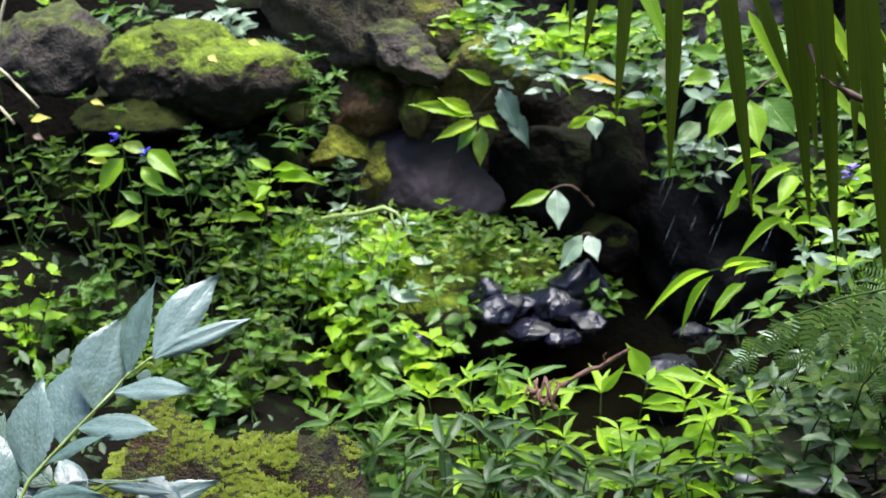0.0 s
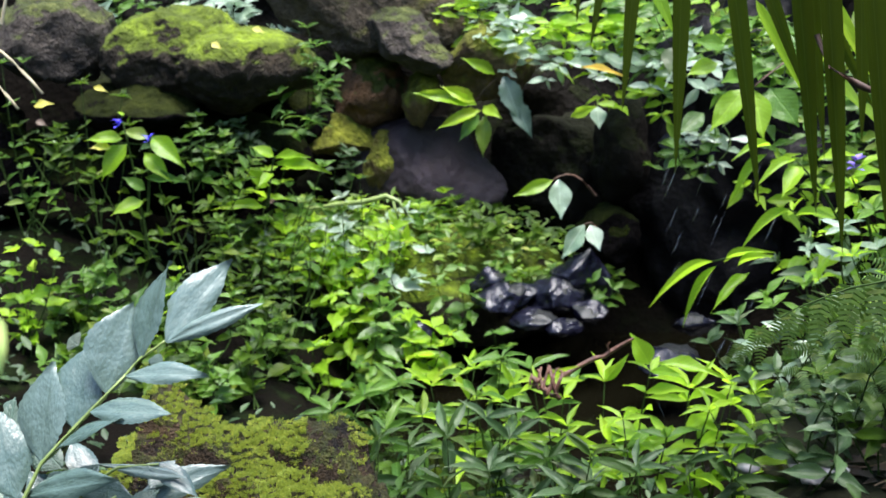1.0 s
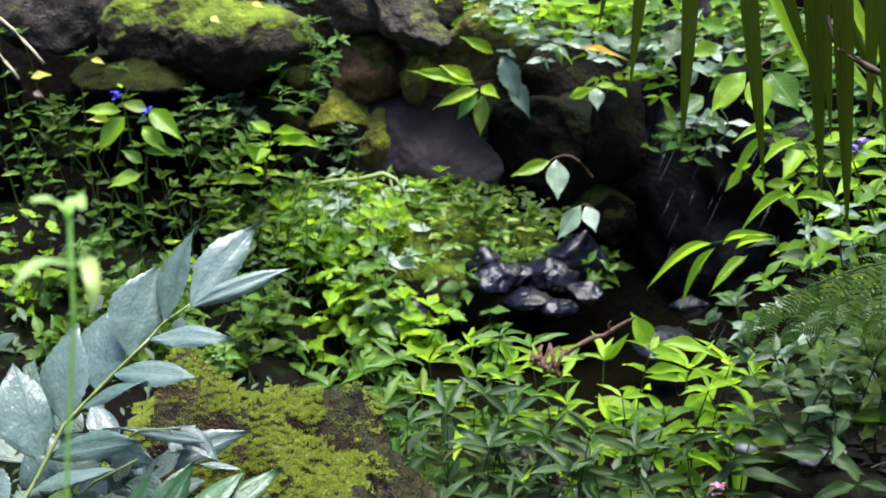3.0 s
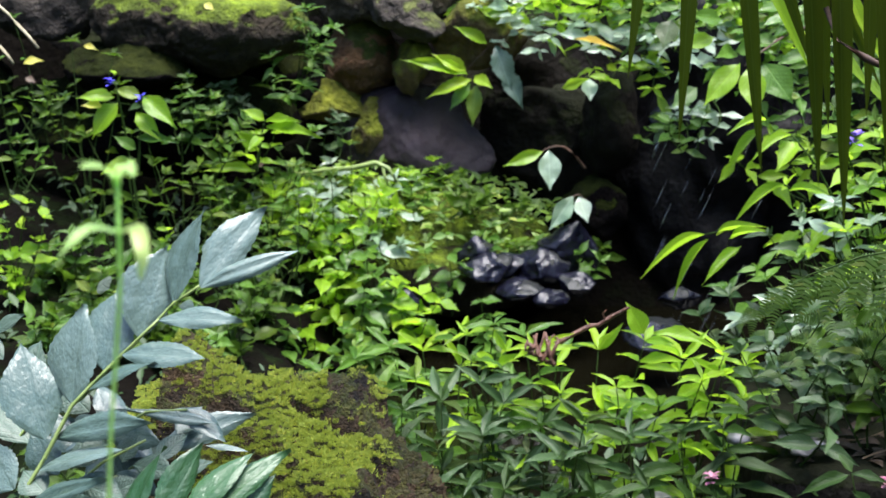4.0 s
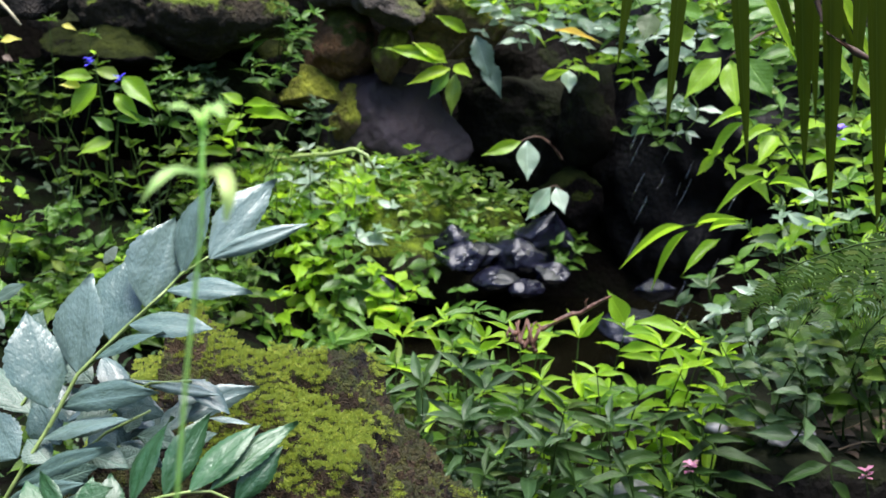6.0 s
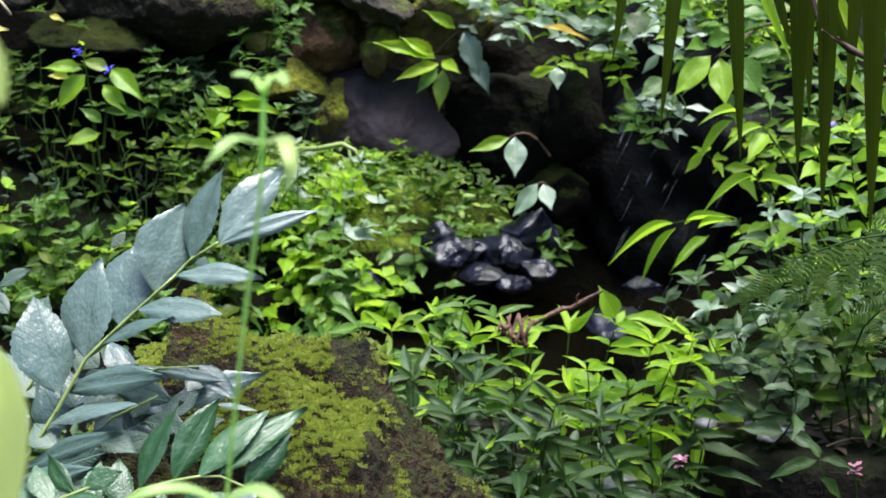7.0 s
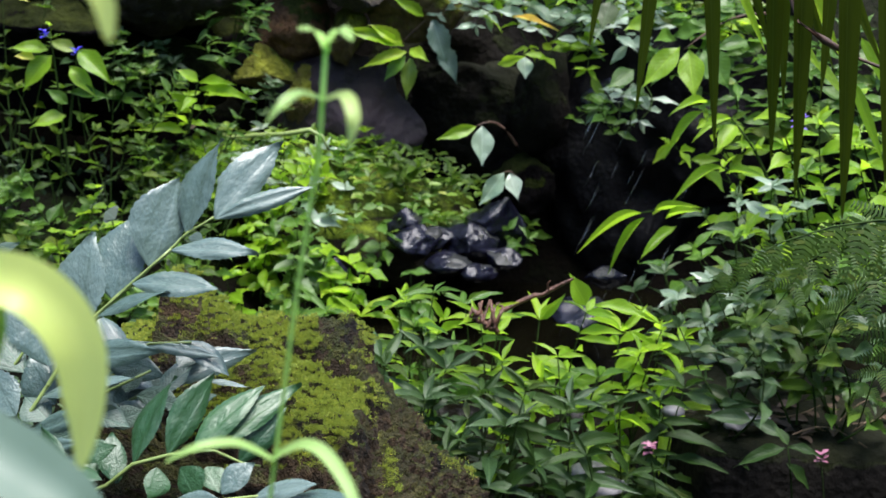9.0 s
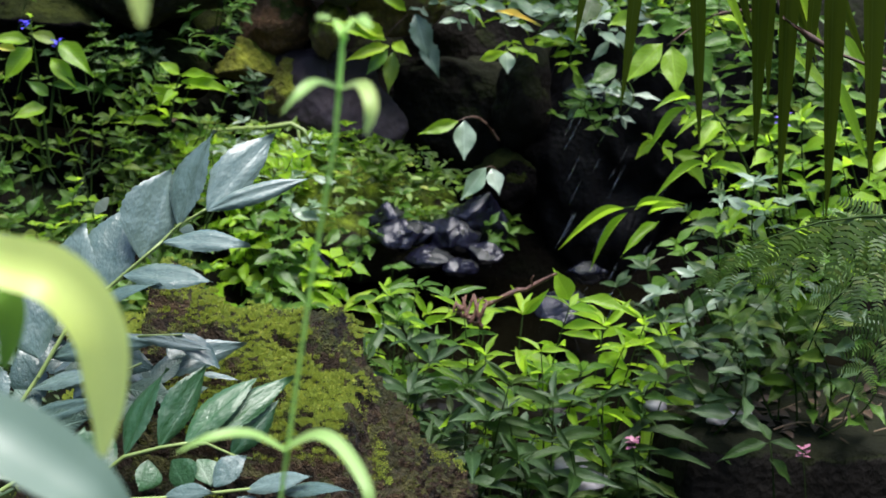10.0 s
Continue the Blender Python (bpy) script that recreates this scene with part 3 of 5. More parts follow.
def herb(name, label, base, tops, mat, shape="ovate", size=0.07, width=0.4, pairs=4, seed=0, group="", category="plant", whorl=4, bow=0.03, start=0.3, rise=0.25, stem=M_STEM, thick=0.0022, face=(0, -0.45, 1)):
    """An upright herb: one stem to each top, with pairs of leaves that turn from node to node and a whorl at the tip."""
    rng = random.Random(seed)
    plant = thing(name, base, label, category, group)
    b = Vector(base)
    for top in tops:
        t = Vector(top)
        side = Vector((rng.uniform(-1, 1), rng.uniform(-1, 1), 0))
        foot = b + Vector((rng.uniform(-0.03, 0.03), rng.uniform(-0.03, 0.03), 0))
        path = bend(foot, t, bow * rng.uniform(0.3, 1.2), 7, side, thick, thick * 0.45)
        stalk = tube("stem", path, stem, plant)
        axis = (t - foot).normalized()
        turn = rng.uniform(0, 3.14)
        for k in range(pairs + 1):
            u = start + (1 - start) * k / max(1, pairs)
            i = min(6, int(u * 7))
            p = path[i][0].lerp(path[i + 1][0], min(1.0, u * 7 - i)) if u < 1 else t
            last = k == pairs
            for q in range(whorl if last else 2):
                az = turn + k * 1.57 + q * (2 * math.pi / (whorl if last else 2)) + rng.uniform(-0.6, 0.6)
                out = Vector((math.cos(az), math.sin(az), 0))
                lift = rise + (0.35 if last else 0.0) + rng.uniform(-0.5, 0.45)
                ln = size * rng.uniform(0.5, 1.25) * (0.75 if last else 1.0) * (0.75 + 0.25 * (1 - u))
                d = (out - axis * out.dot(axis) * 0.6 + axis * lift).normalized()
                up = Vector(face) + Vector((rng.uniform(-0.8, 0.8), rng.uniform(-0.7, 0.5), 0))
                leaf(plant, leaf_of(mat, shape), p, p + d * ln, ln * width * rng.uniform(0.85, 1.15), up, under=stalk)
    return plant


def clump(base, n, spread, height, seed, lean=(0, 0)):
    """Tops of n stems that rise round a base."""
    rng = random.Random(seed)
    return [(base[0] + lean[0] + rng.uniform(-spread, spread), base[1] + lean[1] + rng.uniform(-spread, spread) * 0.6, base[2] + height * rng.uniform(0.55, 1.1)) for _ in range(n)]


def clump_herb(name, label, base, n, spread, height, mat, seed, lean=(0, 0), **kw):
    return herb(name, label, base, clump(base, n, spread, height, seed, lean), mat, seed=seed, **kw)


def cover(name, label, mat, count, place, size, seed, category="ground cover", width=0.5):
    """A carpet of small leaves that nobody could count; place(rng) gives a point and a normal."""
    rng = random.Random(seed)
    verts, faces = [], []
    for _ in range(count):
        got = place(rng)
        if got is None:
            continue
        p, nrm = Vector(got[0]), Vector(got[1])
        az = rng.uniform(0, 6.283)
        out = Vector((math.cos(az), math.sin(az) * 0.8, 0)) + nrm * rng.uniform(0.1, 1.0)
        out.normalize()
        ln = size * rng.uniform(0.5, 1.3)
        sd = out.cross(nrm if abs(out.dot(nrm)) < 0.95 else Vector((1, 0, 0))).normalized() * ln * width * 0.5
        up = sd.cross(out).normalized() * ln * 0.08
        k = len(verts)
        verts += [p, p + out * ln * 0.35 + sd * 0.85 + up, p + out * ln * 0.35 - sd * 0.85 + up, p + out * ln * 0.4 - up * 0.2, p + out * ln * 0.72 + sd * 0.6, p + out * ln * 0.72 - sd * 0.6, p + out * ln - up * 1.5]
        faces += [(k, k + 3, k + 1), (k, k + 2, k + 3), (k + 3, k + 4, k + 1), (k + 3, k + 2, k + 5), (k + 3, k + 6, k + 4), (k + 3, k + 5, k + 6)]
    return tagged(put(name, mesh_from(name, verts, faces, mat)), label, category, kind="stuff")


def on_floor(cx, cy, rx, ry, low, high):
    """Places on the ground inside an uneven patch."""
    def place(rng):
        a, r = rng.uniform(0, 6.283), math.sqrt(rng.uniform(0, 1))
        x, y = cx + rx * r * math.cos(a), cy + ry * r * math.sin(a)
        if r > 0.75 + 0.35 * noise.noise((x * 2.5, y * 2.5, 9.0)):
            return None
        return (x, y, ground_height(x, y) + rng.uniform(low, high)), (0, -0.3, 1)
    return place


def on_mound(rng):
    a = rng.uniform(0, 6.283)
    r = math.sqrt(rng.uniform(0, 1))
    x, y = -0.44 + 0.54 * r * math.cos(a), 2.90 + 0.40 * r * math.sin(a)
    q = 1 - ((x + 0.44) / 0.56) ** 2 - ((y - 2.90) / 0.40) ** 2
    if q < 0 or y > 2.98:
        return None
    return (x, y, -0.30 + 0.23 * math.sqrt(q) + rng.uniform(-0.02, 0.05)), (0, -0.5, 0.85)


cover("ground_cover", "low mat of small bright leaves on the mound", M_TURF, 1700, on_mound, 0.035, 5)
cover("ground_cover", "small leaves below the wall, shade in their colour", M_SHADETURF, 500, on_floor(-1.15, 2.35, 0.95, 0.6, 0, 0.12), 0.036, 6)
cover("ground_cover", "foliage under the herbs, shade in its leaf colour", M_SHADETURF, 2000, on_floor(0.5, 1.1, 1.1, 0.6, 0, 0.10), 0.04, 7)
cover("ground_cover", "low foliage on the floor, shade in its leaf colour", M_SHADETURF, 1500, on_floor(-0.75, 1.3, 0.9, 0.8, 0, 0.10), 0.03, 8)

# left bank: small-leaved dark herbs
GL = "herbs on the bank"
_r = random.Random(40)
for k in range(9, 26):
    if k % 5 == 2 or k % 9 == 1:
        continue
    x, y = -1.75 + 1.35 * (k % 9) / 8 + _r.uniform(-0.08, 0.08), 1.95 + 0.27 * (k // 9) + _r.uniform(-0.08, 0.08)
    z = ground_height(x, y)
    clump_herb("leafy_herb", "dark green leafy herb on the shaded bank", (x, y, z), 4, 0.13, 0.22 + 0.12 * (k // 9), M_GREEN if k % 4 == 0 and k > 8 else M_DEEP, 100 + k, group=GL, size=0.060, width=0.36, pairs=2, whorl=7, start=0.55, bow=0.05)

# plants with clear shapes on the bank and the wall
p = thing("flowering_herb", (-0.906, 2.100, -0.034), "broad-leaved herb with small blue flowers", "plant")
tube("stem", bend((-0.906, 2.100, -0.034), (-0.946, 2.100, 0.296), 0.02), M_STEM, p)
tube("stem", bend((-0.902, 2.100, 0.077), (-0.880, 2.100, 0.260), 0.01), M_STEM, p)
for a, b, w in (((-0.941, 2.100, 0.242), (-1.004, 2.060, 0.168), 0.055), ((-0.880, 2.100, 0.259), (-0.791, 2.050, 0.200), 0.05), ((-0.885, 2.100, 0.256), (-0.953, 2.100, 0.280), 0.034), ((-0.950, 2.100, 0.255), (-1.027, 2.060, 0.266), 0.036),
                ((-0.900, 2.100, 0.219), (-0.828, 2.060, 0.162), 0.04), ((-0.899, 2.100, 0.159), (-0.794, 2.050, 0.168), 0.03), ((-0.911, 2.100, 0.104), (-0.978, 2.050, 0.088), 0.04), ((-0.905, 2.100, 0.132), (-0.950, 2.080, 0.169), 0.03)):
    leaf(p, leaf_of(M_LIME if w > 0.035 else M_GREEN, "ovate"), a, b, w, (0, -0.9, 0.7))
leaf(p, leaf_of(M_YELLOW, "ovate"), (-0.976, 2.090, 0.236), (-1.016, 2.060, 0.245), 0.026, (0, -0.8, 0.7), 0, "leaf", "yellowed leaf")


def blossom(parent, at, mat, size, petals, label, seed=0):
    """A small flower: one mesh of cupped petals on a short spike."""
    rng = random.Random(seed)
    verts, faces = [], []
    at = Vector(at) - parent.location
    for k in range(petals):
        az = 6.283 * k / petals + rng.uniform(-0.2, 0.2)
        out = Vector((math.cos(az), math.sin(az), rng.uniform(0.0, 0.9)))
        sd = Vector((-math.sin(az), math.cos(az), 0)) * size * 0.35
        q = at + Vector((0, 0, rng.uniform(-0.4, 0.6) * size))
        n = len(verts)
        verts += [q, q + out * size * 0.5 + sd, q + out * size * 0.55 - sd, q + out * size * 0.95 + Vector((0, 0, -0.2 * size))]
        faces += [(n, n + 1, n + 3), (n, n + 3, n + 2)]
    return put("flower", mesh_from("flower", verts, faces, mat), parent, label)


blossom(p, (-0.951, 2.080, 0.294), M_BLUE, 0.016, 9, "small deep blue flower", 1)
blossom(p, (-0.873, 2.060, 0.258), M_BLUE, 0.016, 9, "small deep blue flower", 2)
blossom(p, (-0.941, 2.080, 0.314), M_LIME, 0.010, 7, "pale green bud spike", 3)

p = thing("lime_herb", (-0.709, 2.480, 0.014), "young herb with glowing lime leaves", "plant")
tube("stem", bend((-0.709, 2.480, 0.014), (-0.684, 2.480, 0.150), 0.01), M_STEM, p)
for a, b, w in (((-0.684, 2.480, 0.150), (-0.736, 2.460, 0.185), 0.034), ((-0.681, 2.480, 0.147), (-0.586, 2.440, 0.164), 0.03), ((-0.679, 2.480, 0.131), (-0.531, 2.420, 0.132), 0.042), ((-0.710, 2.480, 0.069), (-0.745, 2.440, 0.127), 0.044), ((-0.711, 2.460, 0.018), (-0.835, 2.400, 0.040), 0.034), ((-0.685, 2.460, 0.108), (-0.710, 2.400, 0.092), 0.03)):
    leaf(p, leaf_of(M_LIME, "ovate"), a, b, w, (0, -0.8, 0.8))

herb("lime_herb", "fresh light green herb at the foot of the bank", (-1.147, 1.940, -0.226), [(-1.116, 1.940, 0.030), (-1.182, 1.960, 0.015), (-1.074, 1.940, -0.002), (-1.151, 1.920, -0.097), (-1.184, 1.900, -0.125)], M_LIME, "ovate", 0.06, 0.6, 3, 51, whorl=4)
herb("wall_herb", "green herb trailing between the boulders", (-0.644, 2.720, 0.207), [(-0.607, 2.620, 0.475), (-0.592, 2.600, 0.392), (-0.558, 2.580, 0.322), (-0.516, 2.600, 0.379), (-0.594, 2.600, 0.434), (-0.534, 2.580, 0.336)], M_GREEN, "lance", 0.07, 0.30, 2, 52, whorl=6, start=0.6)
herb("wall_herb", "green herb trailing between the boulders", (-0.666, 2.700, 0.163), [(-0.689, 2.580, 0.303), (-0.638, 2.560, 0.205), (-0.666, 2.560, 0.251), (-0.552, 2.600, 0.365), (-0.577, 2.580, 0.269), (-0.603, 2.580, 0.232)], M_GREEN, "lance", 0.07, 0.32, 2, 59, whorl=6, start=0.6)
herb("wall_herb", "dark herb in a gap between boulders", (-0.795, 2.600, 0.134), [(-0.846, 2.580, 0.223), (-0.917, 2.560, 0.243), (-0.804, 2.600, 0.227), (-0.889, 2.500, 0.167), (-1.296, 2.400, 0.236), (-0.776, 2.600, 0.180)], M_GREY, "ovate", 0.062, 0.42, 4, 53, whorl=5)

# plants above the purple slab and beside the waterfall
herb("hanging_shrub", "leafy shrub leaning over the purple slab", (0.092, 2.980, 0.447), [(-0.067, 2.820, 0.423), (0.049, 2.800, 0.335), (0.144, 2.800, 0.402), (0.189, 2.780, 0.317), (0.082, 2.850, 0.501), (0.172, 2.760, 0.258)], M_LIME, "ovate", 0.095, 0.36, 2, 54, whorl=4, start=0.4, rise=0.1)
herb("hanging_shrub", "green shrub on top of the stone wall", (0.238, 2.980, 0.506), [(0.310, 2.700, 0.366), (0.282, 2.750, 0.453), (0.357, 2.750, 0.481), (0.221, 2.750, 0.410), (0.324, 2.700, 0.275), (0.176, 2.800, 0.500), (0.423, 2.600, 0.413)], M_GREEN, "ovate", 0.095, 0.42, 3, 55, whorl=4, start=0.35, rise=0.0)
for k, (top, mt) in enumerate((((-0.103, 2.800, 0.464), M_PALESHEEN), ((0.022, 2.780, 0.446), M_LIME), ((0.114, 2.760, 0.383), M_LIME), ((0.207, 2.740, 0.457), M_LIME), ((0.250, 2.700, 0.353), M_PALESHEEN), ((-0.027, 2.780, 0.370), M_LIME), ((0.278, 2.660, 0.281), M_LIME), ((0.364, 2.600, 0.127), M_GREEN), ((0.421, 2.600, 0.160), M_LIME), ((-0.239, 2.900, 0.511), M_LIME), ((-0.142, 2.900, 0.523), M_GREEN))):
    base = (top[0] + 0.05, top[1] + 0.12, top[2] + 0.02)
    t2 = [top, (top[0] - 0.06, top[1] + 0.02, top[2] - 0.04), (top[0] + 0.05, top[1] - 0.02, top[2] - 0.06)]
    herb("hanging_shrub", "glossy broad-leaved shrub hanging over the wall", base, t2, (mt, mt, M_PALESHEEN)[k % 3], "hang", 0.095, 0.36, 2, 650 + k, "shrubs over the wall", whorl=4, start=0.4, rise=-0.1, face=(0, -0.9, 0.8))
p = thing("toothed_shrub", (-0.085, 2.900, 0.315), "shrub with drooping toothed leaves", "plant")
tube("stem", bend((0.011, 2.950, 0.372), (-0.190, 2.800, 0.240), 0.03), M_TWIG, p)
tube("stem", bend((-0.021, 2.930, 0.358), (-0.093, 2.800, 0.301), 0.02), M_TWIG, p)
for a, b, w, mt in (((-0.100, 2.800, 0.317), (-0.050, 2.760, 0.194), 0.062, M_DULL), ((-0.076, 2.800, 0.253), (-0.020, 2.760, 0.151), 0.052, M_DULL), ((-0.155, 2.800, 0.208), (-0.163, 2.760, 0.097), 0.045, M_GREEN), ((-0.172, 2.800, 0.213), (-0.228, 2.760, 0.146), 0.04, M_GREEN), ((-0.167, 2.800, 0.224), (-0.289, 2.740, 0.187), 0.036, M_LIME),
                    ((-0.178, 2.800, 0.240), (-0.355, 2.740, 0.294), 0.042, M_LIME), ((-0.182, 2.800, 0.248), (-0.270, 2.760, 0.302), 0.04, M_LIME), ((-0.159, 2.800, 0.232), (-0.107, 2.740, 0.214), 0.035, M_LIME), ((-0.126, 2.820, 0.323), (-0.211, 2.780, 0.377), 0.036, M_LIME), ((-0.078, 2.850, 0.382), (-0.155, 2.800, 0.432), 0.036, M_LIME), ((-0.062, 2.850, 0.405), (-0.137, 2.800, 0.404), 0.03, M_GREEN)):
    leaf(p, leaf_of(mt, "tooth"), a, b, w, (0, -0.9, 0.5))

p = thing("drooping_shrub", (0.151, 2.650, 0.034), "thin twig with pale drooping leaves", "plant")
tube("stem", bend((0.153, 2.680, -0.002), (0.039, 2.600, 0.056), 0.035), M_TWIG, p)
tube("stem", bend((0.170, 2.660, -0.116), (0.123, 2.600, -0.065), 0.02), M_TWIG, p)
for a, b, w, mt in (((0.042, 2.600, 0.056), (-0.063, 2.560, 0.021), 0.036, M_LIME), ((0.057, 2.600, 0.059), (0.064, 2.560, -0.042), 0.062, M_PALESHEEN), ((0.123, 2.600, -0.065), (0.062, 2.560, -0.151), 0.05, M_PALESHEEN), ((0.138, 2.600, -0.066), (0.165, 2.560, -0.128), 0.048, M_PALESHEEN), ((0.089, 2.700, 0.213), (0.161, 2.660, 0.245), 0.03, M_LIME), ((0.158, 2.700, 0.240), (0.166, 2.660, 0.184), 0.045, M_PALESHEEN)):
    leaf(p, leaf_of(mt, "hang"), a, b, w, (0.2, -1, 0.35))

p = thing("broad_leaved_shrub", (0.602, 2.100, 0.401), "shrub with broad hanging leaves", "plant")
tube("stem", bend((0.728, 2.200, 0.420), (0.498, 2.020, 0.344), 0.03), M_TWIG, p)
for a, b, w, mt in (((0.488, 2.020, 0.349), (0.409, 1.980, 0.262), 0.055, M_LIME), ((0.508, 2.020, 0.344), (0.523, 1.960, 0.246), 0.058, M_LIME), ((0.540, 2.020, 0.349), (0.600, 1.980, 0.269), 0.07, M_GREEN), ((0.481, 2.040, 0.375), (0.529, 2.000, 0.397), 0.04, M_GREEN),
                    ((0.432, 2.050, 0.404), (0.362, 2.000, 0.383), 0.04, M_LIME), ((0.448, 2.050, 0.441), (0.377, 2.000, 0.456), 0.04, M_GREEN), ((0.358, 2.400, 0.417), (0.338, 2.360, 0.352), 0.06, M_GREY), ((0.418, 2.300, 0.264), (0.358, 2.260, 0.221), 0.05, M_GREEN)):
    leaf(p, leaf_of(mt, "hang"), a, b, w, (-0.2, -1, 0.5))
herb("hanging_shrub", "dark leafy shrub above the waterfall", (0.640, 2.400, 0.460), [(0.528, 2.200, 0.399), (0.452, 2.200, 0.324), (0.568, 2.100, 0.318), (0.420, 2.300, 0.394), (0.616, 2.100, 0.429), (0.663, 2.000, 0.338), (0.498, 2.300, 0.484), (0.386, 2.400, 0.496)], M_GREEN, "ovate", 0.095, 0.45, 3, 56, whorl=4, start=0.35, rise=0.0)
herb("splash_herb", "small wet herb beside falling water", (0.430, 2.500, 0.076), [(0.395, 2.500, 0.193), (0.458, 2.480, 0.177)], M_GREEN, "ovate", 0.06, 0.45, 2, 57, whorl=5)

# the lime shrub that leans in from the right
p = thing("lime_shrub", (0.697, 1.600, -0.119), "shrub with arching sprays of lime leaves", "plant")
for a, b, g in (((0.697, 1.600, -0.119), (0.399, 1.680, 0.044), 0.08), ((0.696, 1.600, -0.074), (0.536, 1.600, 0.162), 0.05), ((0.686, 1.550, -0.016), (0.545, 1.600, 0.257), 0.04), ((0.697, 1.500, -0.003), (0.632, 1.500, 0.239), 0.03)):
    tube("stem", bend(a, b, g, 8, (0, 0, 1), 0.004, 0.0018), M_STEM, p)
for a, b, w in (((0.399, 1.680, 0.044), (0.272, 1.620, 0.014), 0.020), ((0.406, 1.680, 0.035), (0.326, 1.620, -0.045), 0.023), ((0.446, 1.660, 0.039), (0.496, 1.620, 0.088), 0.028), ((0.421, 1.680, 0.042), (0.488, 1.640, 0.097), 0.024), ((0.466, 1.640, 0.030), (0.387, 1.580, -0.021), 0.034), ((0.507, 1.620, 0.034), (0.565, 1.580, 0.076), 0.034),
                ((0.538, 1.600, 0.162), (0.441, 1.550, 0.134), 0.03), ((0.546, 1.600, 0.149), (0.602, 1.560, 0.177), 0.03), ((0.545, 1.600, 0.257), (0.474, 1.550, 0.247), 0.03), ((0.499, 1.660, 0.259), (0.420, 1.600, 0.205), 0.03), ((0.505, 1.660, 0.276), (0.441, 1.600, 0.291), 0.028), ((0.556, 1.600, 0.246), (0.514, 1.550, 0.202), 0.05), ((0.584, 1.580, 0.259), (0.638, 1.540, 0.284), 0.05),
                ((0.568, 1.600, 0.071), (0.521, 1.550, 0.040), 0.04), ((0.585, 1.580, 0.119), (0.637, 1.520, 0.152), 0.04), ((0.617, 1.580, 0.097), (0.578, 1.520, 0.068), 0.04), ((0.632, 1.500, 0.239), (0.676, 1.460, 0.265), 0.05), ((0.643, 1.500, 0.208), (0.598, 1.460, 0.191), 0.045)):
    leaf(p, leaf_of(M_LIME, "arch" if w < 0.031 else "ovate"), a, b, w * 0.72, (0, -0.5, 1))
for k, (top, mt) in enumerate((((0.561, 1.550, 0.115), M_GREY), ((0.606, 1.450, 0.156), M_PALESHEEN), ((0.484, 1.500, 0.021), M_GREEN), ((0.545, 1.420, 0.061), M_GREEN), ((0.619, 1.400, 0.116), M_LIME), ((0.664, 1.450, 0.186), M_GREEN), ((0.691, 1.500, 0.269), M_LIME), ((0.597, 1.600, 0.202), M_LIME), ((0.433, 1.500, -0.033), M_GREY), ((0.504, 1.400, -0.016), M_PALESHEEN), ((0.749, 1.400, 0.204), M_LIME), ((0.748, 1.300, 0.127), M_GREEN), ((0.748, 1.500, 0.318), M_LIME))):
    base = (top[0] + 0.12, top[1] + 0.05, top[2] - 0.30)
    t2 = [top, (top[0] - 0.05, top[1] + 0.04, top[2] - 0.05), (top[0] + 0.06, top[1] - 0.03, top[2] - 0.03), (top[0] + 0.02, top[1] + 0.05, top[2] - 0.10)]
    herb("leafy_shrub", "glossy leafy shrub beside the pool", base, t2, mt, "lance", 0.075, 0.36, 3, 200 + k, "shrubs beside the pool", whorl=6, start=0.4)

# mound herbs
_r = random.Random(41)
for k in range(30):
    x, y = -0.85 + 0.036 * k + _r.uniform(-0.05, 0.05), 2.56 + _r.uniform(0, 0.22)
    z = -0.30 + 0.23 * math.sqrt(max(0.0, 1 - ((x + 0.44) / 0.56) ** 2 - ((y - 2.92) / 0.40) ** 2))
    clump_herb("small_herb", "small bright herb growing on the mossy mound", (x, y, z), 2, 0.06, 0.09, (M_LIME, M_GREEN, M_PALESHEEN, M_LIME)[k % 4] if x < -0.22 else (M_DEEP, M_DEEP, M_GREEN)[k % 3], 300 + k, group="herbs on the mound", size=0.078, width=0.4, pairs=2, whorl=4, thick=0.002)
for k, top in enumerate(((-0.664, 2.500, -0.066), (-0.593, 2.450, -0.115), (-0.545, 2.520, -0.067), (-0.474, 2.460, -0.122), (-0.420, 2.500, -0.076), (-0.558, 2.420, -0.176), (-0.342, 2.480, -0.139), (-0.453, 2.420, -0.189))):
    clump_herb("small_herb", "sunlit lime herb at the edge of the mound", (top[0], top[1] + 0.03, top[2] - 0.10), 3, 0.06, 0.12, M_PALESHEEN if k in (2, 6) else M_LIME, 330 + k, group="herbs on the mound", size=0.085, width=0.44, pairs=2, whorl=4, thick=0.002)
for k, (top, n) in enumerate((((-0.356, 2.300, -0.206), 4), ((-0.263, 2.250, -0.208), 4), ((-0.386, 2.200, -0.280), 4), ((-0.332, 2.200, -0.324), 3), ((-0.498, 2.350, -0.218), 4), ((-0.445, 2.400, -0.171), 4), ((-0.215, 2.450, -0.186), 3), ((-0.531, 2.200, -0.323), 3), ((-0.617, 2.100, -0.263), 3), ((-0.087, 2.300, -0.297), 3))):
    clump_herb("broad_herb", "bright broad-leaved herb below the mound", (top[0], top[1] + 0.03, top[2] - 0.18), n, 0.07, 0.20, M_LIME if k % 3 == 1 else M_GREEN, 340 + k, group="herbs below the mound", size=0.085, width=0.5, pairs=3, whorl=4, shape="hang", rise=-0.2)
p = thing("trailing_vine", (-0.631, 2.600, -0.014), "pale trailing stem arching over the mound", "vine")
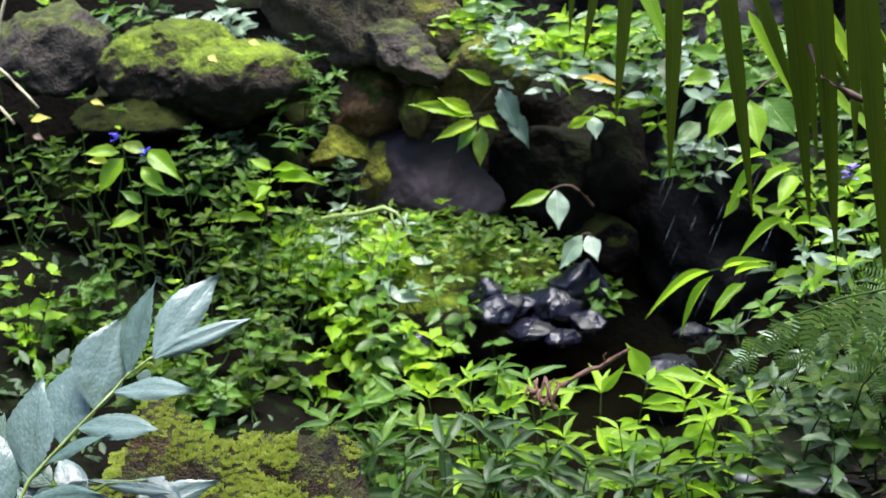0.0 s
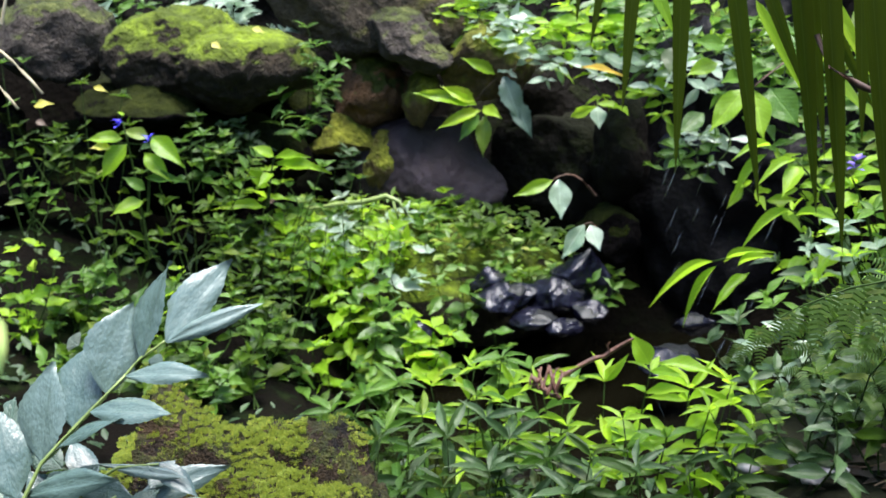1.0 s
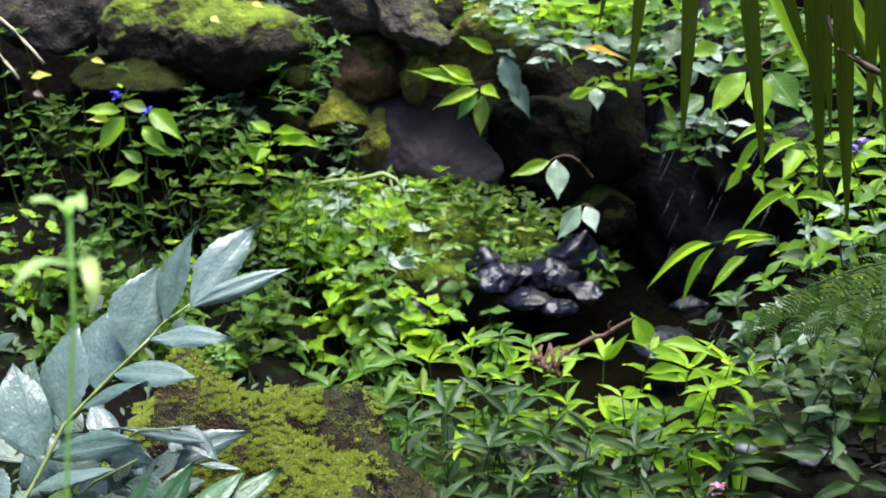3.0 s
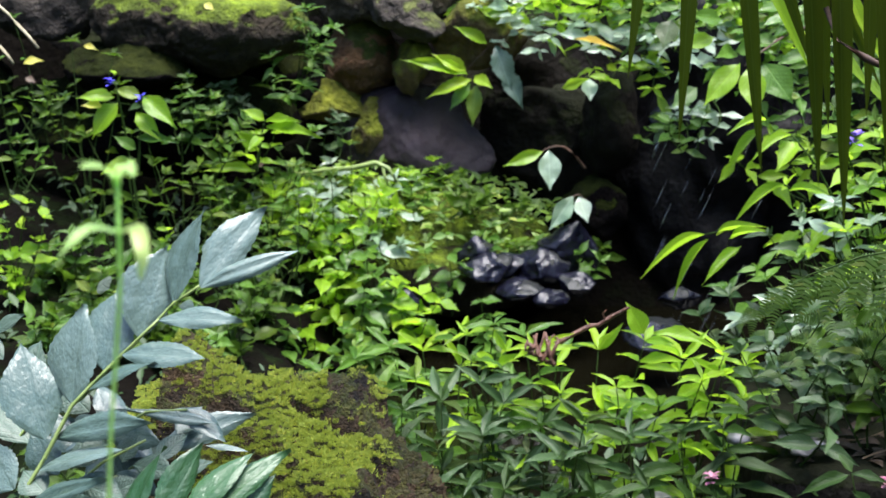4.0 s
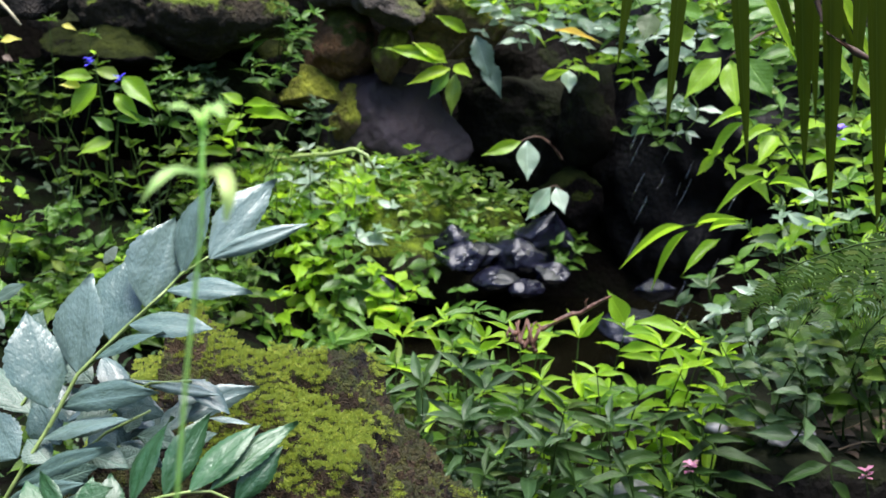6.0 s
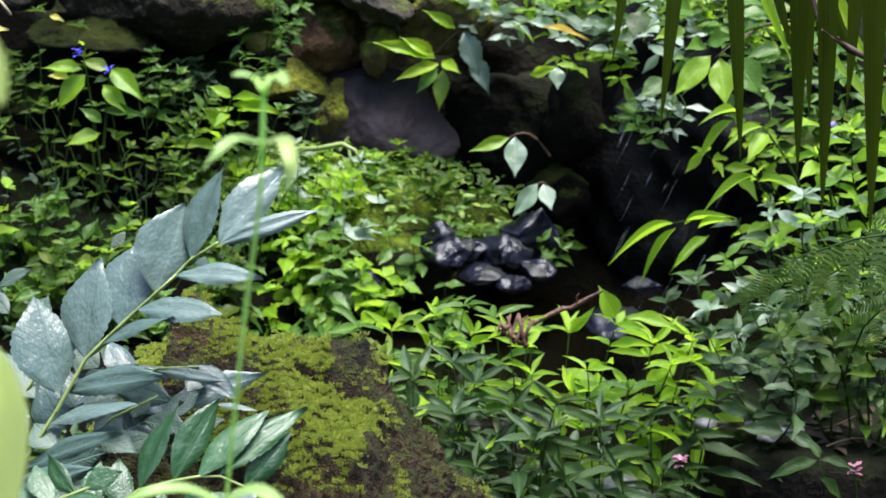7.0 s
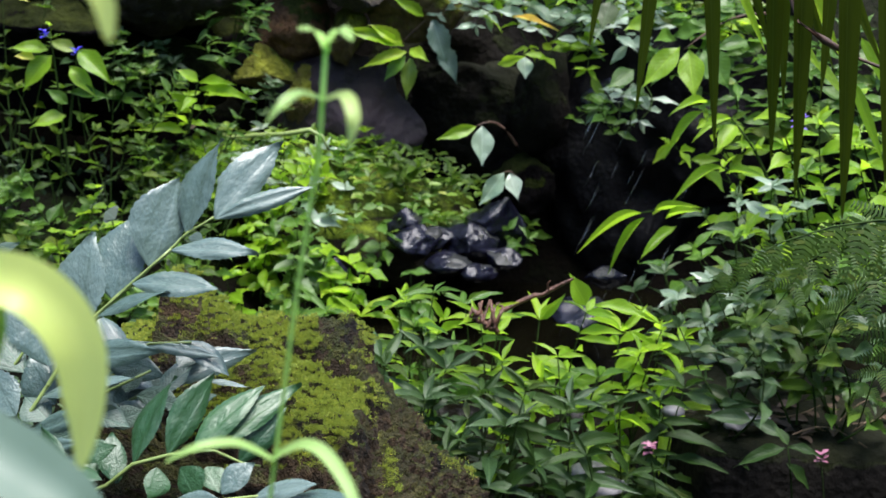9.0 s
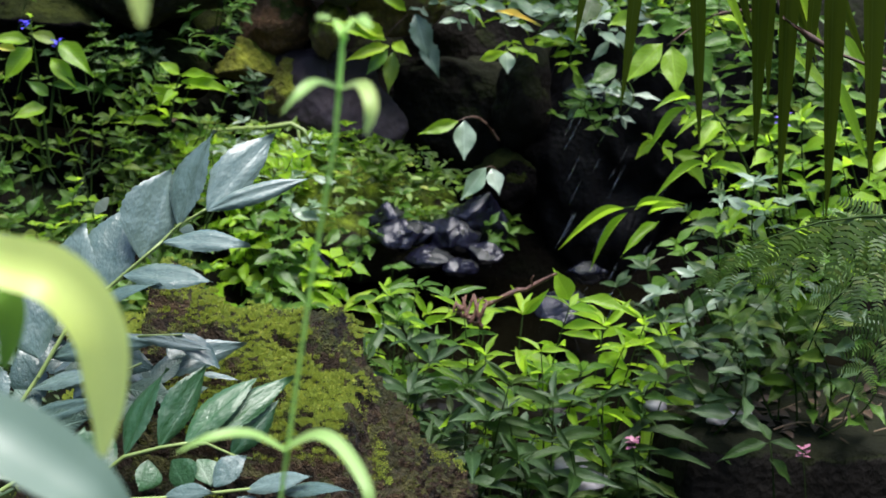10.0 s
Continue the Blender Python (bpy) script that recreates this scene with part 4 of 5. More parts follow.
tube("stem", [(Vector(q), r) for q, r in (((-0.631, 2.600, -0.014), 0.004), ((-0.545, 2.570, 0.003), 0.006), ((-0.463, 2.550, 0.014), 0.007), ((-0.399, 2.540, 0.030), 0.007), ((-0.364, 2.530, 0.016), 0.006), ((-0.343, 2.520, -0.019), 0.004))], M_RACHIS, p, "", 7)
tube("stem", [(Vector(q), r) for q, r in (((-0.383, 2.540, 0.027), 0.005), ((-0.375, 2.520, -0.000), 0.004), ((-0.365, 2.520, -0.028), 0.003))], M_RACHIS, p, "", 7)

# front herbs between the rock and the pool
p = herb("tall_herb", "tall herb with glossy bright green leaves", (0.256, 1.170, -0.243), [(0.266, 1.170, -0.022)], M_LIME, "lance", 0.10, 0.34, 4, 60, whorl=3, start=0.3)
leaf(p, leaf_of(M_LIME, "ovate"), (0.264, 1.170, -0.010), (0.236, 1.160, 0.044), 0.036, (0.2, -1, 0.3))
leaf(p, leaf_of(M_LIME, "ovate"), (0.279, 1.170, -0.009), (0.383, 1.150, -0.013), 0.028, (0, -0.6, 1))
for k, top in enumerate(((0.19, 1.20, -0.05), (0.13, 1.12, -0.10), (0.09, 1.12, -0.03), (0.33, 1.20, -0.06), (0.40, 1.22, -0.06), (0.36, 1.15, -0.08), (0.44, 1.25, -0.09), (0.22, 1.10, -0.08), (-0.21, 1.50, -0.15), (-0.14, 1.45, -0.14), (-0.28, 1.50, -0.18), (-0.05, 1.40, -0.09), (-0.00, 1.40, -0.07), (0.06, 1.30, -0.06))):
    x, y, z = top
    tops = [top, (x + (0.07 if k % 2 else -0.07), y + 0.03, z - 0.04)]
    herb("upright_herb", "bright upright herb in front of the pool", (x, y, min(z - 0.15, ground_height(x, y) + 0.02)), tops, M_GREEN if k in (8, 10, 12, 13) else M_LIME, "lance", 0.115, 0.22, 2, 400 + k, "herbs in front of the pool", whorl=5, start=0.5)
for k, top in enumerate(((0.29, 1.10, -0.11), (-0.02, 1.15, -0.06), (-0.12, 1.20, -0.11))):
    x, y, z = top
    tops = [top, (x + (0.07 if k % 2 else -0.07), y + 0.03, z - 0.04)]
    herb("upright_herb", "mid-green upright herb in the shade", (x, y, min(z - 0.15, ground_height(x, y) + 0.02)), tops, M_GREEN, "lance", 0.115, 0.22, 3, 450 + k, "herbs in front of the pool", whorl=5, start=0.3)
for k, top in enumerate(((-0.00, 1.10, -0.08), (-0.06, 1.06, -0.10), (-0.13, 1.10, -0.13), (0.04, 1.06, -0.10), (0.10, 1.04, -0.13), (0.17, 1.04, -0.12), (0.24, 1.02, -0.13), (0.32, 1.04, -0.13), (0.39, 1.08, -0.14), (0.01, 1.02, -0.14), (-0.06, 1.00, -0.16), (-0.13, 1.00, -0.17), (0.14, 0.98, -0.16), (0.43, 1.10, -0.12), (0.05, 0.95, -0.20), (-0.06, 0.95, -0.21), (0.19, 0.95, -0.21), (0.27, 0.98, -0.20), (-0.15, 0.98, -0.22), (-0.19, 1.15, -0.14))):
    x, y, z = top
    tops = [top, (x + (0.07 if k % 2 else -0.07), y + 0.03, z - 0.04)]
    herb("upright_herb", "grey-green herb in deep shade", (x, y, min(z - 0.15, ground_height(x, y) + 0.02)), tops, M_GREY if k % 3 == 0 else M_SHADE, "lance", 0.115, 0.22, 3, 500 + k, "herbs in front of the pool", whorl=5, start=0.3)
for k in range(0, 6, 2):
    x, y = 0.50 + 0.05 * k, 1.02 + 0.09 * (k % 4)
    clump_herb("low_herb", "dull green herb on the stone block", (x, y + 0.1, -0.20), 3, 0.08, 0.16 + 0.03 * (k % 3), (M_GREY, M_GREEN, M_DEEP)[k % 3], 560 + k, group="herbs on the stone block", size=0.07, width=0.4, pairs=3, whorl=5)
_r = random.Random(43)
for k in range(6):
    x, y = -1.5 + 0.36 * k + _r.uniform(-0.05, 0.05), 3.35 + _r.uniform(0, 0.3)
    clump_herb("top_herb", "pale herb growing above the stone wall", (x, y, ground_height(x, y)), 4, 0.14, 0.22, (M_GREY, M_GREEN, M_LIME)[k % 3], 600 + k, group="herbs above the wall", size=0.09, width=0.35, pairs=3, whorl=6)

# shrubs that fill the slope beside and above the waterfall
for k, (top, mt) in enumerate((((0.309, 2.600, 0.490), M_GREEN), ((0.390, 2.500, 0.421), M_PALESHEEN), ((0.480, 2.400, 0.493), M_DEEP), ((0.576, 2.300, 0.468), M_LIME), ((0.665, 2.200, 0.470), M_DEEP), ((0.725, 2.100, 0.400), M_GREEN), ((0.541, 2.200, 0.360), M_GREEN), ((0.617, 2.000, 0.279), M_GREEN), ((0.673, 1.900, 0.266), M_DEEP), ((0.751, 1.900, 0.323), M_GREEN), ((0.838, 1.900, 0.413), M_GREEN),
                             ((0.444, 2.700, 0.509), M_LIME), ((0.175, 2.900, 0.511), M_LIME), ((-0.001, 2.950, 0.516), M_GREEN), ((-0.167, 3.000, 0.537), M_PALESHEEN), ((0.558, 2.000, 0.194), M_LIME), ((0.897, 1.800, 0.274), M_GREEN))):
    base = (top[0] + 0.10, top[1] + 0.10, top[2] - 0.16)
    t2 = [top, (top[0] - 0.07, top[1] + 0.03, top[2] - 0.06), (top[0] + 0.08, top[1] - 0.03, top[2] - 0.02)]
    herb("slope_shrub", "leafy shrub on the slope above the waterfall", base, t2, mt, "hang", 0.095, 0.33, 3, 700 + k, "shrubs above the waterfall", whorl=4, start=0.4, rise=-0.15, face=(0, -0.8, 0.8))
for k, top in enumerate(((0.585, 1.300, 0.051), (0.631, 1.200, 0.096), (0.535, 1.200, 0.002), (0.589, 1.100, 0.032), (0.657, 1.100, 0.050))):
    base = (top[0] + 0.04, top[1] + 0.06, top[2] - 0.22)
    t2 = [top, (top[0] - 0.06, top[1] + 0.05, top[2] - 0.05), (top[0] + 0.06, top[1] - 0.02, top[2] - 0.04)]
    herb("shade_herb", "grey-green herb in the shade of a fern", base, t2, (M_GREY, M_DEEP)[k % 2], "lance", 0.08, 0.36, 3, 740 + k, "herbs in the shade", whorl=5, start=0.35)
for k, top in enumerate(((-1.329, 2.400, 0.222), (-1.187, 2.350, 0.196), (-0.900, 2.450, 0.219), (-0.801, 2.350, 0.129), (-1.220, 2.200, 0.135), (-0.868, 2.300, 0.037), (-0.738, 2.300, -0.009), (-1.071, 2.000, -0.064), (-0.774, 2.200, -0.088), (-0.957, 1.900, -0.147), (-0.803, 2.000, -0.163), (-0.652, 2.100, -0.164), (-0.598, 2.300, -0.100))):
    clump_herb("leafy_herb", "leafy green herb among dark leaves", (top[0], top[1] + 0.05, top[2] - 0.14), 3, 0.09, 0.16, (M_DEEP, M_DEEP, M_GREEN, M_DEEP, M_GREEN)[k % 5], 780 + k, group=GL, size=0.062, width=0.36, pairs=2, whorl=6, start=0.5, bow=0.05)

for k, top in enumerate(((-1.254, 2.950, 0.564), (-1.149, 3.000, 0.574), (-0.996, 2.950, 0.546), (-0.890, 3.000, 0.556), (-0.816, 2.900, 0.493), (-1.291, 2.900, 0.526), (-1.518, 3.000, 0.597), (-0.191, 2.900, 0.486))):
    clump_herb("top_herb", "pale leafy herb behind the top boulders", (top[0], top[1] + 0.05, top[2] - 0.14), 3, 0.08, 0.16, (M_GREEN, M_GREY, M_PALESHEEN, M_PALESHEEN, M_PALESHEEN, M_GREEN, M_LIME, M_LIME)[k], 820 + k, group="herbs above the wall", size=0.09, width=0.34, pairs=3, whorl=5)

for k, top in enumerate(((-0.813, 2.500, 0.150), (-0.734, 2.480, 0.098), (-0.650, 2.500, 0.047), (-0.548, 2.620, 0.125), (-0.905, 2.450, 0.160))):
    clump_herb("wall_herb", "small leafy herb at the foot of the boulders", (top[0], top[1] + 0.04, top[2] - 0.10), 3, 0.07, 0.12, (M_GREEN, M_LIME, M_GREEN, M_GREY)[k % 4], 840 + k, group="herbs at the boulders", size=0.06, width=0.42, pairs=2, whorl=5, thick=0.002)
_r = random.Random(44)
for k in range(16):
    x, y = -1.08 + 0.032 * k + _r.uniform(-0.05, 0.05), _r.uniform(1.75, 2.3)
    clump_herb("floor_herb", "dark broad-leaved herb on the shaded floor", (x, y, ground_height(x, y)), 3, 0.10, 0.13, (M_DEEP, M_DEEP, M_GREEN)[k % 3], 860 + k, group="herbs on the floor", size=0.075, width=0.46, pairs=3, whorl=4)
for k in range(9):
    x, y = _r.uniform(-0.95, -0.10), _r.uniform(0.75, 1.85)
    clump_herb("floor_herb", "dark small-leaved herb on the shaded floor", (x, y, ground_height(x, y)), 3, 0.12, 0.16, M_DEEP, 900 + k, group="herbs on the floor", size=0.06, width=0.42, pairs=3, whorl=4)

p = thing("pale_leaved_herb", (-1.299, 2.880, 0.454), "herb with large pale whitish leaves", "plant")
tube("stem", bend((-1.299, 2.880, 0.454), (-1.273, 2.860, 0.552), 0.01), M_STEM, p)
for a, b, w in (((-1.297, 2.860, 0.480), (-1.237, 2.840, 0.564), 0.06), ((-1.286, 2.860, 0.504), (-1.314, 2.840, 0.538), 0.04), ((-1.280, 2.860, 0.512), (-1.217, 2.840, 0.519), 0.04)):
    leaf(p, leaf_of(M_PALESHEEN, "ovate"), a, b, w, (0, -0.9, 0.5))

for k, top in enumerate(((-1.069, 1.950, -0.106), (-0.882, 1.950, -0.162), (-0.695, 2.100, -0.170), (-1.032, 2.050, -0.035), (-0.802, 2.100, -0.106), (-0.801, 1.900, -0.202), (-1.211, 2.000, -0.062))):
    clump_herb("sprig", "small light green sprig in the dark undergrowth", (top[0], top[1] + 0.02, top[2] - 0.10), 2, 0.06, 0.12, M_LIME if k % 3 == 1 else M_GREEN, 940 + k, group="sprigs in the undergrowth", size=0.06, width=0.5, pairs=2, whorl=4, thick=0.002)

# ---- the fern in the foreground ----
HOLLY = {}


def holly_of(mat, k, lobes=0.0):
    """One of five leaflet shapes in a material, each made once."""
    key = (mat.name, k % 5, lobes)
    if key not in HOLLY:
        HOLLY[key] = holly_mesh("leaflet", mat, k % 5 + 1, lobes)
    return HOLLY[key]


def fern_frond(label, rachis, leaflets, face=(0.1, -0.8, 0.6), mat=M_SILVER, thick=0.0016, group="holly ferns", lobed=0, broad=1.06):
    """A frond: a stiff rachis that carries single leathery leaflets, each on a short stalk."""
    plant = thing("holly_fern", rachis[0], label, "fern", group)
    path = []
    for i in range(len(rachis) - 1):
        for k in range(3):
            path.append(Vector(rachis[i]).lerp(Vector(rachis[i + 1]), k / 3))
    path.append(Vector(rachis[-1]))
    n = len(path)
    tube("rachis", [(q, thick * (1 - 0.5 * i / n)) for i, q in enumerate(path)], M_RACHIS, plant, "pale green rachis", 7)
    for i, (a, b, w) in enumerate(leaflets):
        tilt = Vector(face) + Vector((0.30 * math.sin(i * 2.1 + 0.6), 0, 0.25 * math.cos(i * 1.7)))
        leaf(plant, holly_of(mat, i * 3, 1.0 if i < lobed else 0.0), a, b, w * broad, tilt, 0.30 * math.sin(i * 2.4 + 0.5), "leaflet")
    return plant


fern_frond("silvery green holly fern frond leaning over the rock",
           [(-0.252, -0.190, 0.196), (-0.225, -0.185, 0.240), (-0.206, -0.180, 0.273), (-0.192, -0.170, 0.297), (-0.174, -0.160, 0.332), (-0.160, -0.155, 0.343), (-0.152, -0.150, 0.354), (-0.130, -0.145, 0.375), (-0.115, -0.145, 0.390), (-0.105, -0.140, 0.401), (-0.094, -0.140, 0.408), (-0.087, -0.140, 0.413)],
           [((-0.086, -0.140, 0.412), (-0.046, -0.110, 0.464), 0.025), ((-0.086, -0.140, 0.412), (-0.020, -0.130, 0.438), 0.013), ((-0.105, -0.140, 0.400), (-0.090, -0.120, 0.465), 0.030),
            ((-0.129, -0.145, 0.377), (-0.113, -0.120, 0.436), 0.036), ((-0.153, -0.150, 0.354), (-0.146, -0.125, 0.409), 0.036), ((-0.175, -0.155, 0.331), (-0.174, -0.135, 0.397), 0.037),
            ((-0.193, -0.165, 0.309), (-0.213, -0.145, 0.372), 0.039), ((-0.211, -0.180, 0.278), (-0.238, -0.160, 0.306), 0.035), ((-0.226, -0.185, 0.242), (-0.256, -0.170, 0.264), 0.032)], face=(0.05, -0.85, 0.55), lobed=1)
fern_frond("lower leaflets of a silvery holly fern frond",
           [(-0.191, -0.172, 0.298), (-0.173, -0.162, 0.333), (-0.152, -0.152, 0.355), (-0.114, -0.147, 0.391)],
           [((-0.114, -0.147, 0.390), (-0.055, -0.160, 0.399), 0.016), ((-0.139, -0.152, 0.367), (-0.078, -0.170, 0.375), 0.020), ((-0.162, -0.158, 0.343), (-0.113, -0.170, 0.371), 0.015),
            ((-0.185, -0.165, 0.310), (-0.114, -0.190, 0.336), 0.019), ((-0.197, -0.172, 0.289), (-0.131, -0.190, 0.319), 0.018), ((-0.214, -0.180, 0.257), (-0.144, -0.200, 0.300), 0.015),
            ((-0.223, -0.185, 0.243), (-0.159, -0.210, 0.276), 0.016)], face=(0.0, -0.62, 0.8))
fern_frond("dull holly fern frond behind the others",
           [(-0.270, -0.110, 0.256), (-0.243, -0.100, 0.280), (-0.231, -0.090, 0.300)],
           [((-0.233, -0.100, 0.279), (-0.268, -0.080, 0.312), 0.029), ((-0.238, -0.090, 0.295), (-0.232, -0.070, 0.350), 0.021), ((-0.241, -0.070, 0.339), (-0.236, -0.060, 0.346), 0.009),
            ((-0.276, -0.060, 0.327), (-0.276, -0.050, 0.349), 0.020), ((-0.267, -0.060, 0.330), (-0.286, -0.050, 0.348), 0.015), ((-0.278, -0.050, 0.347), (-0.254, -0.050, 0.364), 0.011),
            ((-0.172, -0.100, 0.403), (-0.165, -0.100, 0.398), 0.014), ((-0.111, -0.110, 0.390), (-0.100, -0.110, 0.389), 0.013), ((-0.208, -0.100, 0.304), (-0.199, -0.100, 0.322), 0.019),
            ((-0.182, -0.110, 0.309), (-0.205, -0.100, 0.326), 0.020)], face=(0.1, -0.7, 0.7), mat=M_DULL)
fern_frond("pointed fern leaflets lying across mossy stone",
           [(-0.192, -0.150, 0.260), (-0.161, -0.130, 0.266), (-0.135, -0.110, 0.278), (-0.115, -0.100, 0.288)],
           [((-0.161, -0.100, 0.308), (-0.094, -0.100, 0.302), 0.006), ((-0.118, -0.110, 0.295), (-0.104, -0.090, 0.310), 0.017), ((-0.162, -0.120, 0.292), (-0.132, -0.120, 0.281), 0.021),
            ((-0.134, -0.110, 0.279), (-0.067, -0.080, 0.303), 0.020), ((-0.100, -0.100, 0.282), (-0.068, -0.100, 0.281), 0.007), ((-0.161, -0.130, 0.266), (-0.179, -0.120, 0.284), 0.021),
            ((-0.155, -0.120, 0.269), (-0.122, -0.110, 0.286), 0.017), ((-0.194, -0.130, 0.286), (-0.161, -0.110, 0.304), 0.014), ((-0.153, -0.140, 0.275), (-0.120, -0.150, 0.264), 0.015),
            ((-0.176, -0.150, 0.265), (-0.193, -0.160, 0.243), 0.020), ((-0.175, -0.110, 0.314), (-0.156, -0.100, 0.290), 0.019), ((-0.167, -0.120, 0.284), (-0.152, -0.130, 0.265), 0.017)], face=(0, -0.55, 0.8))
fern_frond("green holly fern frond spreading in front of the rock",
           [(-0.165, -0.220, 0.237), (-0.138, -0.220, 0.250), (-0.121, -0.220, 0.266), (-0.098, -0.220, 0.274), (-0.082, -0.220, 0.278), (-0.069, -0.215, 0.277), (-0.053, -0.210, 0.268), (-0.042, -0.200, 0.262)],
           [((-0.131, -0.220, 0.252), (-0.139, -0.200, 0.281), 0.021), ((-0.151, -0.225, 0.248), (-0.152, -0.200, 0.278), 0.020), ((-0.120, -0.220, 0.267), (-0.104, -0.190, 0.319), 0.026),
            ((-0.098, -0.220, 0.274), (-0.073, -0.190, 0.322), 0.023), ((-0.082, -0.220, 0.278), (-0.042, -0.190, 0.318), 0.023), ((-0.069, -0.215, 0.278), (-0.020, -0.180, 0.317), 0.020),
            ((-0.054, -0.210, 0.268), (-0.026, -0.190, 0.300), 0.021), ((-0.105, -0.220, 0.265), (-0.107, -0.235, 0.250), 0.019), ((-0.090, -0.220, 0.266), (-0.076, -0.235, 0.251), 0.023),
            ((-0.073, -0.220, 0.268), (-0.062, -0.235, 0.258), 0.018)], face=(0, -0.8, 0.6), mat=M_FROND, broad=0.92)
fern_frond("low holly fern frond in front of the rock",
           [(-0.112, -0.240, 0.246), (-0.090, -0.240, 0.249), (-0.058, -0.240, 0.255), (-0.037, -0.240, 0.259), (-0.011, -0.240, 0.261)],
           [((-0.059, -0.240, 0.259), (-0.041, -0.230, 0.278), 0.016), ((-0.039, -0.240, 0.258), (0.001, -0.250, 0.277), 0.014), ((-0.021, -0.240, 0.257), (0.028, -0.260, 0.275), 0.013),
            ((-0.090, -0.240, 0.250), (-0.059, -0.250, 0.261), 0.011), ((-0.076, -0.240, 0.249), (-0.084, -0.250, 0.245), 0.015), ((-0.044, -0.240, 0.253), (-0.035, -0.250, 0.245), 0.015)], face=(0, -0.5, 0.9))
fern_frond("shaded holly fern frond low on the bank",
           [(-0.190, -0.250, 0.251), (-0.164, -0.240, 0.267), (-0.138, -0.230, 0.276)],
           [((-0.181, -0.245, 0.256), (-0.201, -0.230, 0.272), 0.020), ((-0.170, -0.240, 0.263), (-0.189, -0.220, 0.282), 0.017), ((-0.158, -0.235, 0.269), (-0.182, -0.220, 0.289), 0.013),
            ((-0.151, -0.235, 0.272), (-0.129, -0.230, 0.283), 0.014), ((-0.164, -0.240, 0.267), (-0.132, -0.250, 0.270), 0.015)], face=(0.1, -0.6, 0.9), mat=M_FROND)
fern_frond("holly fern frond at the edge of the bank",
           [(-0.195, -0.120, 0.269), (-0.167, -0.120, 0.295), (-0.136, -0.120, 0.314), (-0.106, -0.120, 0.317)],
           [((-0.153, -0.120, 0.304), (-0.176, -0.100, 0.330), 0.021), ((-0.138, -0.120, 0.313), (-0.083, -0.130, 0.313), 0.010), ((-0.115, -0.120, 0.317), (-0.076, -0.130, 0.298), 0.016),
            ((-0.167, -0.120, 0.295), (-0.123, -0.130, 0.295), 0.019), ((-0.181, -0.120, 0.282), (-0.208, -0.110, 0.308), 0.024), ((-0.204, -0.120, 0.264), (-0.227, -0.110, 0.295), 0.025)], face=(0.1, -0.7, 0.8))

fern_frond("crowded silvery fern leaflets low on the rock",
           [(-0.198, -0.200, 0.248), (-0.177, -0.180, 0.273), (-0.156, -0.160, 0.291), (-0.127, -0.150, 0.305)],
           [((-0.178, -0.165, 0.289), (-0.153, -0.150, 0.304), 0.018), ((-0.165, -0.150, 0.307), (-0.145, -0.130, 0.322), 0.014), ((-0.169, -0.180, 0.285), (-0.132, -0.190, 0.280), 0.018),
            ((-0.188, -0.190, 0.264), (-0.151, -0.200, 0.283), 0.017), ((-0.145, -0.150, 0.288), (-0.137, -0.140, 0.305), 0.016), ((-0.137, -0.150, 0.286), (-0.105, -0.160, 0.286), 0.016),
            ((-0.148, -0.180, 0.275), (-0.126, -0.170, 0.284), 0.015), ((-0.175, -0.200, 0.257), (-0.143, -0.210, 0.263), 0.016), ((-0.120, -0.150, 0.289), (-0.104, -0.130, 0.304), 0.015),
            ((-0.113, -0.160, 0.281), (-0.082, -0.140, 0.288), 0.013), ((-0.198, -0.200, 0.256), (-0.168, -0.210, 0.244), 0.018), ((-0.189, -0.180, 0.276), (-0.208, -0.170, 0.289), 0.021),
            ((-0.182, -0.140, 0.303), (-0.167, -0.130, 0.315), 0.016)], face=(0, -0.7, 0.7), mat=M_DULL)

# ---- palm blades hanging in from above ----
palm = thing("palm_frond", (0.703, 0.750, 0.631), "dark hanging palm frond with long narrow blades", "palm")
tube("midrib", [(Vector((0.470, 0.820, 0.541)), 0.0040), (Vector((0.485, 0.810, 0.500)), 0.0018), (Vector((0.521, 0.800, 0.478)), 0.0056), (Vector((0.557, 0.790, 0.460)), 0.0022), (Vector((0.608, 0.780, 0.444)), 0.0025), (Vector((0.723, 0.750, 0.438)), 0.003)], M_TWIG, palm, "brown midrib")
for a, b, w in (((0.249, 0.960, 0.717), (0.223, 0.940, 0.433), 0.022), ((0.308, 0.950, 0.714), (0.297, 0.930, 0.345), 0.025), ((0.359, 0.920, 0.718), (0.411, 0.900, 0.303), 0.026), ((0.441, 0.860, 0.712), (0.482, 0.850, 0.296), 0.027), ((0.474, 0.820, 0.709), (0.510, 0.800, 0.253), 0.028), ((0.516, 0.760, 0.706), (0.562, 0.740, 0.240), 0.030),
                ((0.211, 1.000, 0.696), (0.178, 0.980, 0.520), 0.016), ((0.171, 1.000, 0.698), (0.159, 0.980, 0.555), 0.013), ((0.455, 0.880, 0.706), (0.492, 0.860, 0.372), 0.021), ((0.527, 0.860, 0.700), (0.536, 0.840, 0.395), 0.024), ((0.548, 0.700, 0.696), (0.593, 0.680, 0.308), 0.030),
                ((0.395, 0.920, 0.657), (0.470, 0.900, 0.455), 0.020), ((0.430, 0.900, 0.680), (0.560, 0.880, 0.430), 0.022), ((0.480, 0.880, 0.690), (0.620, 0.860, 0.440), 0.024), ((0.520, 0.860, 0.690), (0.640, 0.840, 0.500), 0.024)):
    leaf(palm, leaf_of(M_PALM, "blade"), a, b, w, (0.1, -1, 0.1), 0.0, "blade")
